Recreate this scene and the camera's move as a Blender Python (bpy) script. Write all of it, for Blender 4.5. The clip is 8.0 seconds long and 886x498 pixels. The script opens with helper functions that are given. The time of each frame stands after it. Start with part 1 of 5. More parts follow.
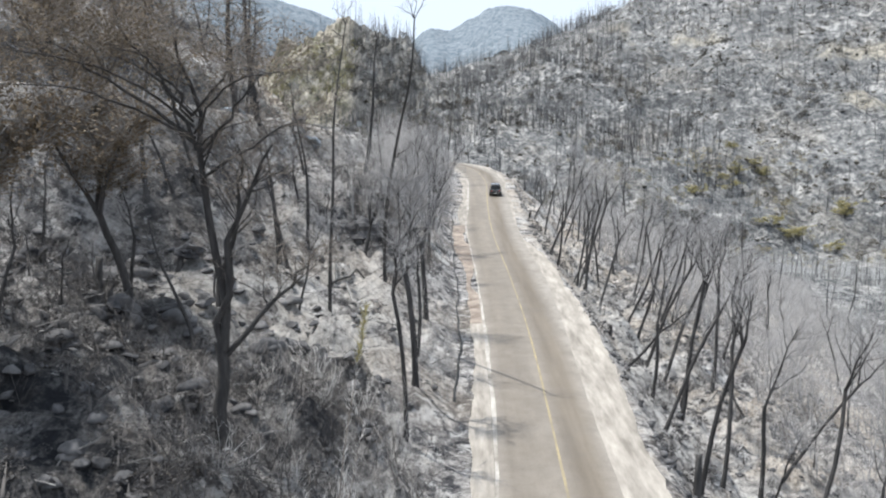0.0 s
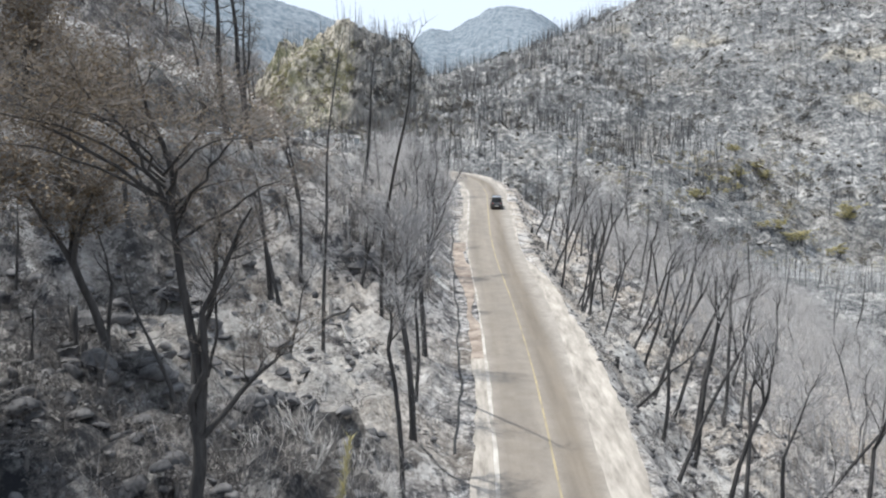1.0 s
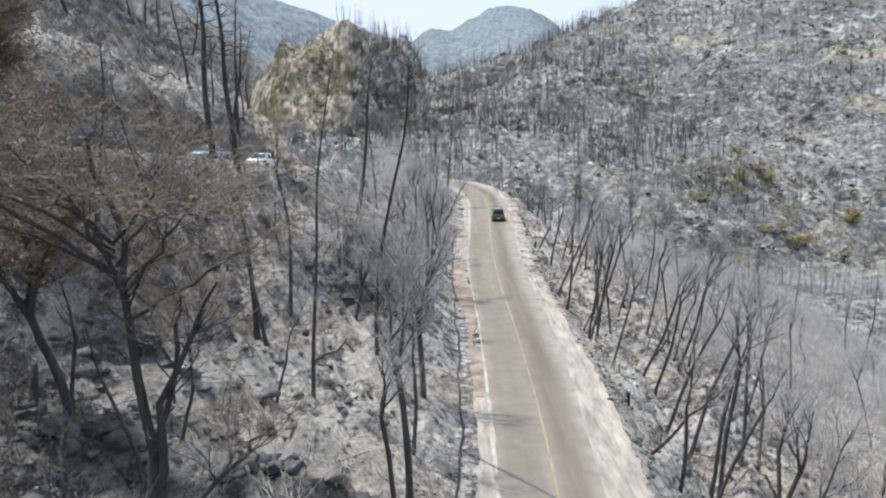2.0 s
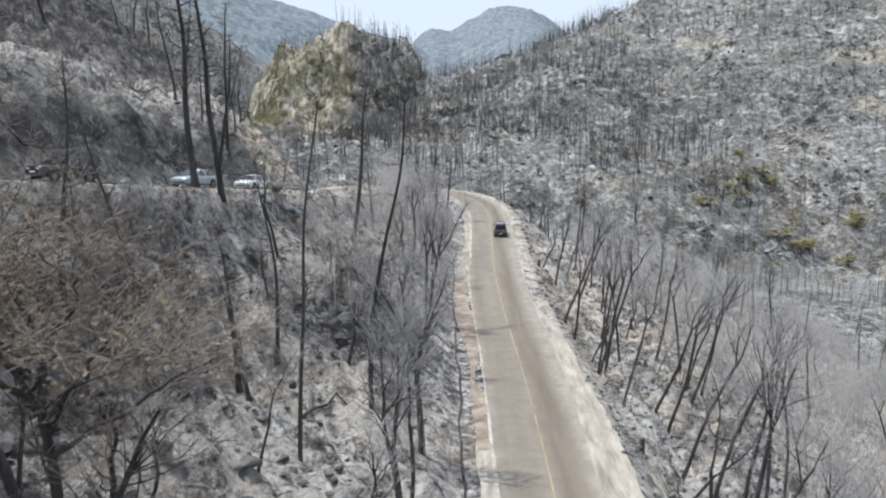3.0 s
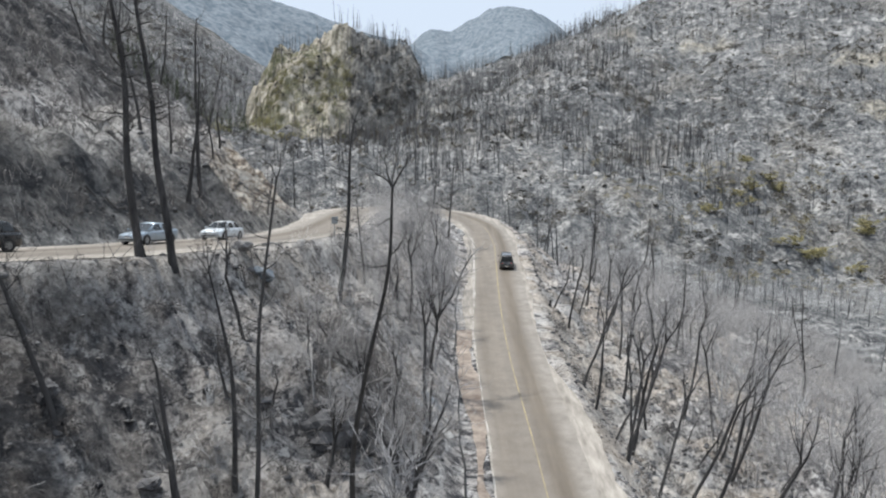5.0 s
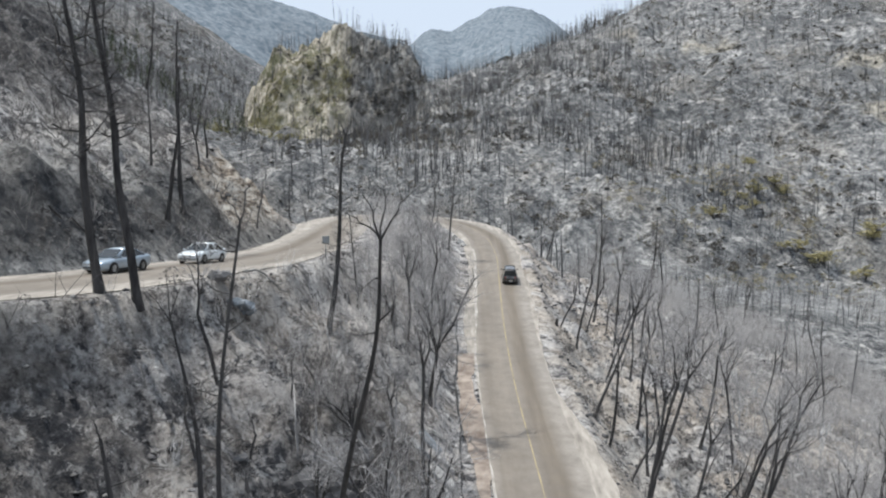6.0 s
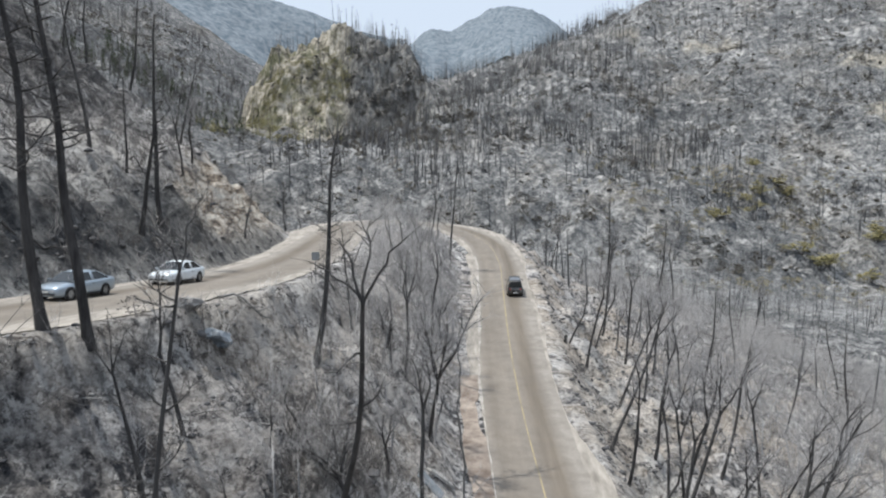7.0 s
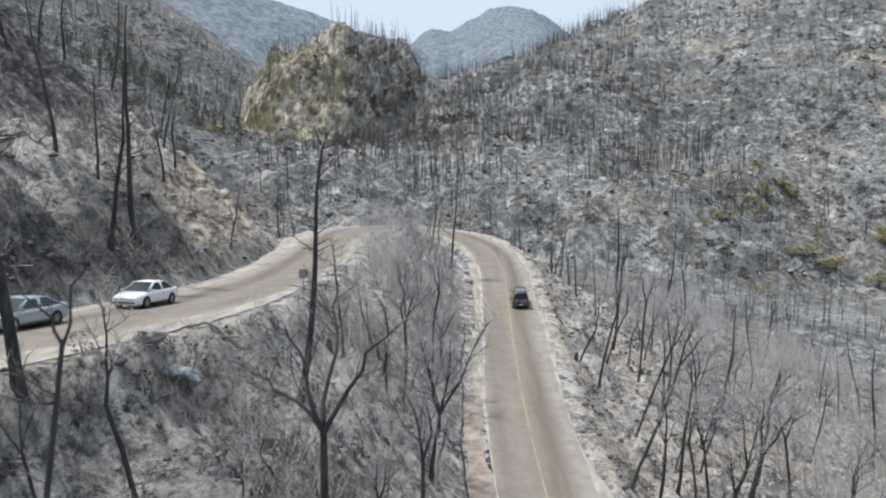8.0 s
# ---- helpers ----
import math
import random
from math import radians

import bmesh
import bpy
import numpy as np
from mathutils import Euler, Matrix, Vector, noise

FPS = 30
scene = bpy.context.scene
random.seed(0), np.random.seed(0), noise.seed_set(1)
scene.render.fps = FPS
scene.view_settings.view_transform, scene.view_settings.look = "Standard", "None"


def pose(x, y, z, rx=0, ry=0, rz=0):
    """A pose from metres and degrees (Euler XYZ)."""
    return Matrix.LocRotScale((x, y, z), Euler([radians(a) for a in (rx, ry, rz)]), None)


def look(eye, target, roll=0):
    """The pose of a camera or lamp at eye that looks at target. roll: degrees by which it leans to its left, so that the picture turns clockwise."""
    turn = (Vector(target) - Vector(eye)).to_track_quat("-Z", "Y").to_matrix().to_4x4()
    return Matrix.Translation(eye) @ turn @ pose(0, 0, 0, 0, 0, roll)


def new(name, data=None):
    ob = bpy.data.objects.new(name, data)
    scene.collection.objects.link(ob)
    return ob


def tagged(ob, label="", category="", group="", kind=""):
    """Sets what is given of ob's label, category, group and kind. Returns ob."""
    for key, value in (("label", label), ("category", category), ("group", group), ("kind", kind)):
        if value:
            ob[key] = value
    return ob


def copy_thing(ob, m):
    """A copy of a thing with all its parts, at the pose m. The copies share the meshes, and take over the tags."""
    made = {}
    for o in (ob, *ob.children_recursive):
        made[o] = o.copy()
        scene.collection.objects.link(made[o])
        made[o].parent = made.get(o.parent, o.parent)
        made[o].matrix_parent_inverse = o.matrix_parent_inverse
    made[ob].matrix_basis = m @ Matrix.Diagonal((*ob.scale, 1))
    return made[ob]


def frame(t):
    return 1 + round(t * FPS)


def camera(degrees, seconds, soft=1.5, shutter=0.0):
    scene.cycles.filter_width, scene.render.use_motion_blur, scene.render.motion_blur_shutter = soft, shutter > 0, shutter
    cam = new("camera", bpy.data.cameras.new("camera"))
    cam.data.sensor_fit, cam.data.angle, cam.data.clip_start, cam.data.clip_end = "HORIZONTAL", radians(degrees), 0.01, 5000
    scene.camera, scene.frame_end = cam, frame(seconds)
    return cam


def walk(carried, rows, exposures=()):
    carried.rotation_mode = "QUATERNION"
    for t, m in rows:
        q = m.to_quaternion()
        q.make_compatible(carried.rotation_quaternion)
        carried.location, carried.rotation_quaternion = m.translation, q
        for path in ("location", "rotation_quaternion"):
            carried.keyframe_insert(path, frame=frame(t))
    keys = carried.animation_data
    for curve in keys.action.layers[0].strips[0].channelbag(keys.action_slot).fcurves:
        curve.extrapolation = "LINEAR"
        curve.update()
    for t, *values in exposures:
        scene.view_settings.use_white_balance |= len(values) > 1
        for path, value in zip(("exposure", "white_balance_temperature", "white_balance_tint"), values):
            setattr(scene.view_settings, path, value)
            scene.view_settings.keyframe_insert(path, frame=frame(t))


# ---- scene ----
LENS = 55.0
cam = camera(LENS, 8.0, soft=2.1, shutter=0.3)
METRES, EYE, TILT, LEAN, TURN, AHEAD = 52.0, 20.0, -6.5, 0.0, 0.0, 0.839
ROWS = [
    (0.0, 0.0, 0.0, 0.0, 0.0, 0.0, -0.0),
    (0.5, 0.0004, 0.0277, 0.0216, 0.01, -0.01, 0.0),
    (1.0, 0.0009, 0.0671, 0.0447, 0.02, -0.01, 0.02),
    (1.5, 0.0014, 0.1113, 0.0643, 0.03, -0.02, 0.05),
    (3.0, 0.002, 0.2642, 0.1354, 0.07, -0.05, 0.08),
    (3.5, 0.0015, 0.3248, 0.1576, 0.07, -0.05, 0.07),
    (4.0, 0.0005, 0.3938, 0.1816, 0.07, -0.04, 0.08),
    (4.5, 0.0001, 0.456, 0.2043, 0.07, -0.03, 0.13),
    (6.0, -0.0008, 0.6527, 0.2601, 0.07, -0.05, 0.03),
    (6.5, -0.0016, 0.7199, 0.2723, 0.07, -0.05, 0.03),
    (7.0, -0.0034, 0.7971, 0.2839, 0.06, -0.05, 0.02),
    (7.5, -0.0051, 0.8673, 0.294, 0.05, -0.05, 0.01),
    (8.0, -0.0065, 0.9428, 0.3044, 0.05, -0.04, 0.02),
]
walk(cam, [(t, pose(0, 0, EYE, TILT, LEAN, TURN) @ pose(METRES * x, METRES * AHEAD * y, METRES * z, 90 + pitch, roll, yaw)) for t, x, y, z, yaw, pitch, roll in ROWS], exposures=[(0.0, 0.10, 6050, 8), (3.0, -0.12, 6050, 8), (8.0, -0.28, 6050, 8)])

# ---- daylight: hazy morning sun from the left, a little ahead ----
SUN_AZ, SUN_EL = radians(-67), radians(68)      # azimuth measured from +y towards +x
sun_dir = Vector((math.sin(SUN_AZ) * math.cos(SUN_EL), math.cos(SUN_AZ) * math.cos(SUN_EL), math.sin(SUN_EL)))
sun_data = bpy.data.lights.new("sun", "SUN")
sun_data.energy, sun_data.angle, sun_data.color = 5.4, radians(0.6), (1.0, 0.925, 0.82)
sun = new("sun", sun_data)
sun.matrix_world = look((0, 0, 300), Vector((0, 0, 300)) - sun_dir)
world = bpy.data.worlds.new("sky")
scene.world = world
world.use_nodes = True
wn, wl = world.node_tree.nodes, world.node_tree.links
sky = wn.new("ShaderNodeTexSky")
sky.sky_type, sky.sun_disc = "NISHITA", False
sky.sun_elevation, sky.sun_rotation = SUN_EL, SUN_AZ
sky.air_density, sky.dust_density, sky.altitude = 1.0, 4.0, 200
haze = wn.new("ShaderNodeMix")                   # thin smoke haze whitens the whole sky
haze.data_type, haze.inputs[0].default_value, haze.inputs[7].default_value = "RGBA", 0.90, (7.8, 8.45, 9.4, 1)
wl.new(sky.outputs[0], haze.inputs[6])
wl.new(haze.outputs[2], wn["Background"].inputs[0])
wn["Background"].inputs[1].default_value = 0.12
scene.view_settings.exposure = 0.0


# ---- materials ----
class Mat:
    """A node material with short calls for its graph."""

    def __init__(self, name, rough=0.9, metal=0.0, spec=0.25):
        self.m = bpy.data.materials.new(name)
        self.m.use_nodes = True
        self.n, self.l = self.m.node_tree.nodes, self.m.node_tree.links
        self.b = self.n["Principled BSDF"]
        self.b.inputs["Roughness"].default_value = rough
        self.b.inputs["Metallic"].default_value = metal
        self.b.inputs["Specular IOR Level"].default_value = spec
        self.coord = self.n.new("ShaderNodeNewGeometry").outputs["Position"]

    def local(self):
        self.coord = self.n.new("ShaderNodeTexCoord").outputs["Object"]
        return self

    def noise(self, scale, detail=4.0, rough=0.55, stretch=None):
        t = self.n.new("ShaderNodeTexNoise")
        t.inputs["Scale"].default_value, t.inputs["Detail"].default_value, t.inputs["Roughness"].default_value = scale, detail, rough
        src = self.coord
        if stretch:
            mp = self.n.new("ShaderNodeMapping")
            mp.inputs["Scale"].default_value = stretch
            self.l.new(src, mp.inputs[0])
            src = mp.outputs[0]
        self.l.new(src, t.inputs["Vector"])
        return t.outputs[0]

    def voronoi(self, scale, out="Distance", feature="F1"):
        t = self.n.new("ShaderNodeTexVoronoi")
        t.feature = feature
        t.inputs["Scale"].default_value = scale
        self.l.new(self.coord, t.inputs["Vector"])
        return t.outputs[out]

    def ramp(self, src, stops):
        r = self.n.new("ShaderNodeValToRGB")
        e = r.color_ramp.elements
        while len(e) < len(stops):
            e.new(0.5)
        for el, (p, c) in zip(e, stops):
            el.position = p
            el.color = (c, c, c, 1) if isinstance(c, (int, float)) else (*c, 1)
        self.l.new(src, r.inputs[0])
        return r.outputs[0]

    def mix(self, fac, a, b, mode="MIX"):
        x = self.n.new("ShaderNodeMix")
        x.data_type, x.blend_type = "RGBA", mode
        for sock, v in ((x.inputs[0], fac), (x.inputs[6], a), (x.inputs[7], b)):
            if isinstance(v, tuple):
                sock.default_value = (*v, 1)
            elif isinstance(v, (int, float)):
                sock.default_value = v
            else:
                self.l.new(v, sock)
        return x.outputs[2]

    def math(self, op, a, b=0.0):
        x = self.n.new("ShaderNodeMath")
        x.operation = op
        for sock, v in zip(x.inputs, (a, b)):
            if isinstance(v, (int, float)):
                sock.default_value = v
            else:
                self.l.new(v, sock)
        return x.outputs[0]

    def attr(self, name):
        a = self.n.new("ShaderNodeAttribute")
        a.attribute_name = name
        return a.outputs

    def colour(self, c):
        if isinstance(c, tuple):
            self.b.inputs["Base Color"].default_value = (*c, 1)
        else:
            self.l.new(c, self.b.inputs["Base Color"])
        return self

    def bump(self, src, strength=0.5, dist=0.1):
        x = self.n.new("ShaderNodeBump")
        x.inputs["Strength"].default_value, x.inputs["Distance"].default_value = strength, dist
        self.l.new(src, x.inputs["Height"])
        self.l.new(x.outputs[0], self.b.inputs["Normal"])
        return self


def ground_material():
    """Burnt forest floor: white ash, grey soil, char and dry beige litter, in patches."""
    m = Mat("burnt_ground", 0.95)
    near = m.attr("ash")[2]
    big, mid, fine = m.noise(0.03, 5, 0.6), m.noise(0.25, 7, 0.7), m.noise(2.0, 6, 0.75)
    base = m.ramp(mid, [(0.37, (0.045, 0.045, 0.052)), (0.44, (0.215, 0.208, 0.212)), (0.50, (0.52, 0.497, 0.485)), (0.58, (0.78, 0.75, 0.73))])
    # far ground, its tone raised and cooled to stand in for haze
    wild = m.ramp(mid, [(0.36, (0.04, 0.043, 0.048)), (0.45, (0.155, 0.16, 0.165)), (0.55, (0.32, 0.318, 0.312)), (0.65, (0.53, 0.52, 0.503))])
    wild = m.mix(m.ramp(m.noise(0.012, 6, 0.65), [(0.42, 0.6), (0.60, 0.0)]), wild, (0.05, 0.055, 0.06))
    wild = m.mix(m.ramp(m.noise(0.055, 8, 0.75), [(0.40, 0.85), (0.50, 0.0)]), wild, (0.055, 0.057, 0.062))
    wild = m.mix(m.ramp(m.noise(0.08, 8, 0.78), [(0.545, 0.0), (0.62, 0.8)]), wild, (0.60, 0.585, 0.56))
    brown = m.ramp(m.noise(0.017, 7, 0.7, (1.0, 0.5, 1.0)), [(0.50, 0.0), (0.62, 0.42)])
    wild = m.mix(brown, wild, m.ramp(mid, [(0.38, (0.055, 0.048, 0.040)), (0.52, (0.235, 0.205, 0.165)), (0.66, (0.45, 0.41, 0.35))]))
    base = m.mix(near, wild, base)
    litter = m.ramp(fine, [(0.36, (0.06, 0.056, 0.052)), (0.46, (0.36, 0.335, 0.32)), (0.58, (0.68, 0.645, 0.62))])
    c = m.mix(m.math("MULTIPLY", m.ramp(big, [(0.40, 0.15), (0.60, 0.75)]), near), base, litter)
    speck = m.ramp(m.voronoi(1.9), [(0.10, 0.10), (0.38, 1.0)])
    c = m.mix(0.44, c, speck, "MULTIPLY")
    grit = m.ramp(m.noise(5.0, 5, 0.8), [(0.40, 0.12), (0.52, 1.0)])
    c = m.mix(m.math("MULTIPLY", near, 0.32), c, grit, "MULTIPLY")
    char = m.ramp(m.noise(0.8, 8, 0.82), [(0.42, 0.95), (0.465, 0.0)])
    c = m.mix(char, c, (0.03, 0.03, 0.035))
    clump = m.ramp(m.noise(0.36, 6, 0.72), [(0.435, 0.92), (0.485, 0.0)])
    c = m.mix(m.math("MULTIPLY", m.math("MULTIPLY", clump, near), m.math("SUBTRACT", 1.0, m.attr("pale")[2])), c, m.ramp(fine, [(0.35, (0.018, 0.020, 0.027)), (0.65, (0.085, 0.085, 0.095))]))
    ash = m.ramp(m.noise(0.7, 7, 0.8), [(0.535, 0.0), (0.59, 0.9)])
    c = m.mix(m.math("MULTIPLY", ash, m.math("ADD", m.math("MULTIPLY", near, 0.72), 0.28)), c, (0.78, 0.765, 0.75))
    c = m.mix(m.math("MULTIPLY", m.attr("pale")[2], m.ramp(m.noise(0.5, 7, 0.72), [(0.40, 0.0), (0.52, 0.85)])), c, m.ramp(fine, [(0.36, (0.42, 0.395, 0.365)), (0.60, (0.80, 0.775, 0.74))]))
    tan = m.ramp(m.noise(0.10, 5, 0.65), [(0.46, 0.0), (0.58, 0.7)])
    c = m.mix(m.math("MULTIPLY", tan, m.attr("warm")[2]), c, m.ramp(fine, [(0.35, (0.19, 0.15, 0.115)), (0.6, (0.74, 0.65, 0.545))]))
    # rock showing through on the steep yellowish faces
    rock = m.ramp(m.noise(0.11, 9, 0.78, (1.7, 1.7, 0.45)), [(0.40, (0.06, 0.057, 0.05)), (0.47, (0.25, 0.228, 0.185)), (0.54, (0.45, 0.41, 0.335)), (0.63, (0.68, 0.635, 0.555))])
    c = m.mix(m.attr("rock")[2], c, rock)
    cut = m.ramp(m.noise(0.5, 8, 0.75, (1.0, 1.0, 2.2)), [(0.40, (0.07, 0.055, 0.048)), (0.45, (0.32, 0.26, 0.205)), (0.51, (0.62, 0.55, 0.465)), (0.60, (0.82, 0.775, 0.70))])
    c = m.mix(m.attr("cut")[2], c, cut)
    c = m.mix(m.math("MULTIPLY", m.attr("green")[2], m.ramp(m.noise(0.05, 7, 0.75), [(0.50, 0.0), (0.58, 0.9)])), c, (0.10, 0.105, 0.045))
    # one mask darkens both charred ground and the shade painted into the colour
    c = m.mix(m.math("MULTIPLY", m.attr("soot_shade")[2], m.ramp(m.noise(0.6, 7, 0.75), [(0.42, 1.0), (0.62, 0.45)])), c, (0.028, 0.030, 0.036))
    m.colour(c)
    m.bump(m.math("ADD", m.noise(1.1, 9, 0.8), m.math("MULTIPLY", m.noise(0.12, 7, 0.75), 4.0)), 1.0, 0.6)
    return m.m


def asphalt_material():
    m = Mat("dusty_asphalt", 0.85)
    across = m.attr("across")[2]
    streak = m.noise(1.0, 5, 0.6, (0.8, 0.05, 0.05))
    c = m.ramp(streak, [(0.3, (0.125, 0.104, 0.082)), (0.5, (0.165, 0.140, 0.112)), (0.7, (0.215, 0.184, 0.149))])
    wheel = m.ramp(m.math("ADD", m.math("MULTIPLY", across, 0.125), 0.5), [(0.08, 0.9), (0.20, 0.35), (0.40, 0.45), (0.50, 0.55), (0.60, 0.1), (0.69, 0.05), (0.77, 0.6), (0.84, 1.0)])
    c = m.mix(m.math("MULTIPLY", wheel, 0.85), c, m.ramp(m.noise(0.7, 6, 0.7), [(0.35, (0.26, 0.237, 0.21)), (0.65, (0.375, 0.347, 0.314))]))
    c = m.mix(m.ramp(m.noise(0.5, 5, 0.7), [(0.45, 0.0), (0.7, 0.35)]), c, (0.15, 0.135, 0.12))
    c = m.mix(0.3, c, m.ramp(m.noise(14, 3, 0.7), [(0.3, 0.35), (0.7, 1.0)]), "MULTIPLY")
    m.colour(c).bump(m.noise(25, 4, 0.7), 0.3, 0.02)
    return m.m


def simple(name, dark, light, scale=3.0, rough=0.9, bump=0.3, dist=0.03, metal=0.0, spec=0.25, local=True, stretch=None):
    m = Mat(name, rough, metal, spec)
    if local:
        m.local()
    n = m.noise(scale, 6, 0.65, stretch)
    m.colour(m.ramp(n, [(0.32, dark), (0.68, light)]))
    if bump:
        m.bump(m.noise(scale * 3, 5, 0.7, stretch), bump, dist)
    return m.m


def bark_material(name, dark, light):
    """Charred bark, darker low down in blotches, each tree its own grey."""
    m = Mat(name, 0.92).local()
    n = m.noise(1.6, 6, 0.7, (2.0, 2.0, 0.4))
    c = m.ramp(n, [(0.34, dark), (0.66, light)])
    rnd = m.n.new("ShaderNodeObjectInfo").outputs["Random"]
    c = m.mix(m.math("MULTIPLY", rnd, 0.3), c, (0.13, 0.126, 0.123))
    m.colour(c).bump(m.noise(9, 5, 0.7, (1, 1, 0.25)), 0.6, 0.03)
    return m.m


GROUND = ground_material()
ASPHALT = asphalt_material()
GRAVEL = simple("pale_gravel", (0.19, 0.172, 0.150), (0.43, 0.395, 0.352), 1.6, local=False, stretch=(1.0, 0.16, 1.0))
DIRT = simple("reddish_dirt", (0.125, 0.095, 0.078), (0.36, 0.31, 0.265), 0.8, local=False)
WHITE_PAINT = simple("worn_white_paint", (0.20, 0.182, 0.158), (0.50, 0.475, 0.44), 1.2, bump=0, local=False, stretch=(1.0, 0.4, 1.0))
YELLOW_PAINT = simple("worn_yellow_paint", (0.20, 0.175, 0.135), (0.36, 0.30, 0.18), 0.5, bump=0, local=False)
BARK = bark_material("charred_bark", (0.018, 0.0175, 0.018), (0.078, 0.074, 0.073))
TWIG = bark_material("scorched_twig", (0.23, 0.224, 0.226), (0.46, 0.449, 0.448))
MID_TWIG = bark_material("brown_grey_twig", (0.125, 0.108, 0.092), (0.28, 0.245, 0.215))
DARK_TWIG = bark_material("charred_twig", (0.05, 0.048, 0.047), (0.15, 0.145, 0.14))
PALE_TWIG = simple("ashen_twig", (0.36, 0.352, 0.345), (0.62, 0.605, 0.59), 0.2, bump=0, local=False)
# far bark lifted and cooled to put distance haze into its colour
FAR_BARK = simple("far_bark", (0.05, 0.05, 0.053), (0.14, 0.14, 0.145), 0.1, bump=0, local=False)
SCRUB = simple("burnt_scrub", (0.185, 0.174, 0.168), (0.48, 0.452, 0.435), 0.35, bump=0, local=False)
BROWN_LEAF = simple("scorched_leaf", (0.105, 0.083, 0.060), (0.26, 0.205, 0.140), 0.35, bump=0)
OLIVE_LEAF = simple("olive_leaf", (0.22, 0.20, 0.10), (0.48, 0.43, 0.225), 0.3, bump=0)
PINE_LEAF = simple("dark_green_needle", (0.028, 0.04, 0.022), (0.09, 0.105, 0.055), 0.3, bump=0)
STONE = simple("grey_stone", (0.09, 0.088, 0.087), (0.32, 0.31, 0.30), 1.2, bump=0.6, dist=0.06, local=False)
# far twigs toned pale and cool, with haze put into the colour
FAR_TWIG = simple("far_twig", (0.26, 0.266, 0.272), (0.48, 0.486, 0.49), 0.02, bump=0, local=False)
# distance haze is painted here as the hills' blue colour
HAZE_HILL = simple("haze_blue_hill", (0.07, 0.10, 0.13), (0.24, 0.268, 0.295), 0.06, bump=0.3, dist=5, local=False)
CHAR_ROCK = simple("sooty_rock", (0.02, 0.021, 0.026), (0.19, 0.185, 0.185), 0.8, bump=0.7, dist=0.08, local=False)
PALE_BARK = bark_material("ashen_bark", (0.16, 0.155, 0.15), (0.36, 0.35, 0.34))


def paint(name, colour, rough=0.25, metal=0.3):
    m = Mat(name, rough, metal, 0.5).local()
    dust = m.ramp(m.noise(3.0, 5, 0.6), [(0.4, 0.0), (0.75, 0.35)])
    m.colour(m.mix(dust, colour, (0.36, 0.33, 0.30)))
    m.b.inputs["Coat Weight"].default_value, m.b.inputs["Coat Roughness"].default_value = 0.6, 0.1
    return m.m


def plain(name, colour, rough=0.5, metal=0.0, spec=0.4):
    m = Mat(name, rough, metal, spec).local()
    m.colour(m.mix(m.ramp(m.noise(6, 4, 0.6), [(0.35, 0.0), (0.7, 0.25)]), colour, tuple(0.75 * q + 0.04 for q in colour)))
    return m.m


CAR_WHITE = paint("white_car_paint", (0.70, 0.755, 0.79), 0.3, 0.0)
CAR_SILVER = paint("silver_blue_car_paint", (0.36, 0.43, 0.50), 0.28, 0.5)
CAR_BLACK = paint("black_car_paint", (0.012, 0.013, 0.016), 0.22, 0.0)
CAR_GLASS = plain("dark_car_glass", (0.015, 0.018, 0.02), 0.06, 0.0, 0.6)
RUBBER = plain("tyre_rubber", (0.02, 0.02, 0.021), 0.85)
ALLOY = plain("grey_alloy", (0.42, 0.43, 0.44), 0.35, 0.8)
BLACK_TRIM = plain("black_trim", (0.02, 0.02, 0.02), 0.6)
LAMP_CLEAR = plain("clear_lamp_lens", (0.62, 0.64, 0.66), 0.12, 0.2)
LAMP_RED = plain("red_lamp_lens", (0.28, 0.02, 0.018), 0.2)
PLATE = plain("white_plate", (0.72, 0.72, 0.70), 0.5)
STEEL = plain("weathered_steel", (0.30, 0.31, 0.32), 0.5, 0.6)
SIGN_GREY = plain("grey_sign_back", (0.30, 0.32, 0.33), 0.5, 0.3)
MARK_YELLOW = plain("faded_yellow_paint", (0.62, 0.50, 0.16), 0.7)
CONCRETE = simple("stained_concrete", (0.30, 0.29, 0.28), (0.60, 0.585, 0.56), 1.1, bump=0.4, dist=0.03, local=False)
BLUE_SLAB = simple("blue_grey_slab", (0.10, 0.12, 0.14), (0.34, 0.37, 0.40), 1.0, bump=0.5, dist=0.04, local=False)
DARK_SCRUB = simple("sooty_scrub", (0.035, 0.033, 0.034), (0.17, 0.16, 0.155), 0.4, bump=0, local=False)
VALLEY_LEAF = simple("dry_brown_leaf", (0.14, 0.125, 0.075), (0.36, 0.315, 0.19), 0.03, bump=0, local=False)
BURNT_BUSH = simple("burnt_bush", (0.035, 0.036, 0.038), (0.17, 0.15, 0.12), 0.02, bump=0, local=False)
KNOLL_LEAF = simple("dusty_olive_leaf", (0.12, 0.118, 0.055), (0.34, 0.31, 0.165), 0.05, bump=0, local=False)


# ---- helpers of this scene ----
def smooth(a, b, x):
    t = np.clip((np.asarray(x, float) - a) / (b - a), 0, 1)
    return t * t * (3 - 2 * t)


def soft_max(a, b, k):
    h = np.clip(0.5 + 0.5 * (a - b) / k, 0, 1)
    return b + (a - b) * h + k * h * (1 - h)


def soft_min(a, b, k):
    return -soft_max(-a, -b, k)


_rng = np.random.default_rng(7)
_table = _rng.random((256, 256))


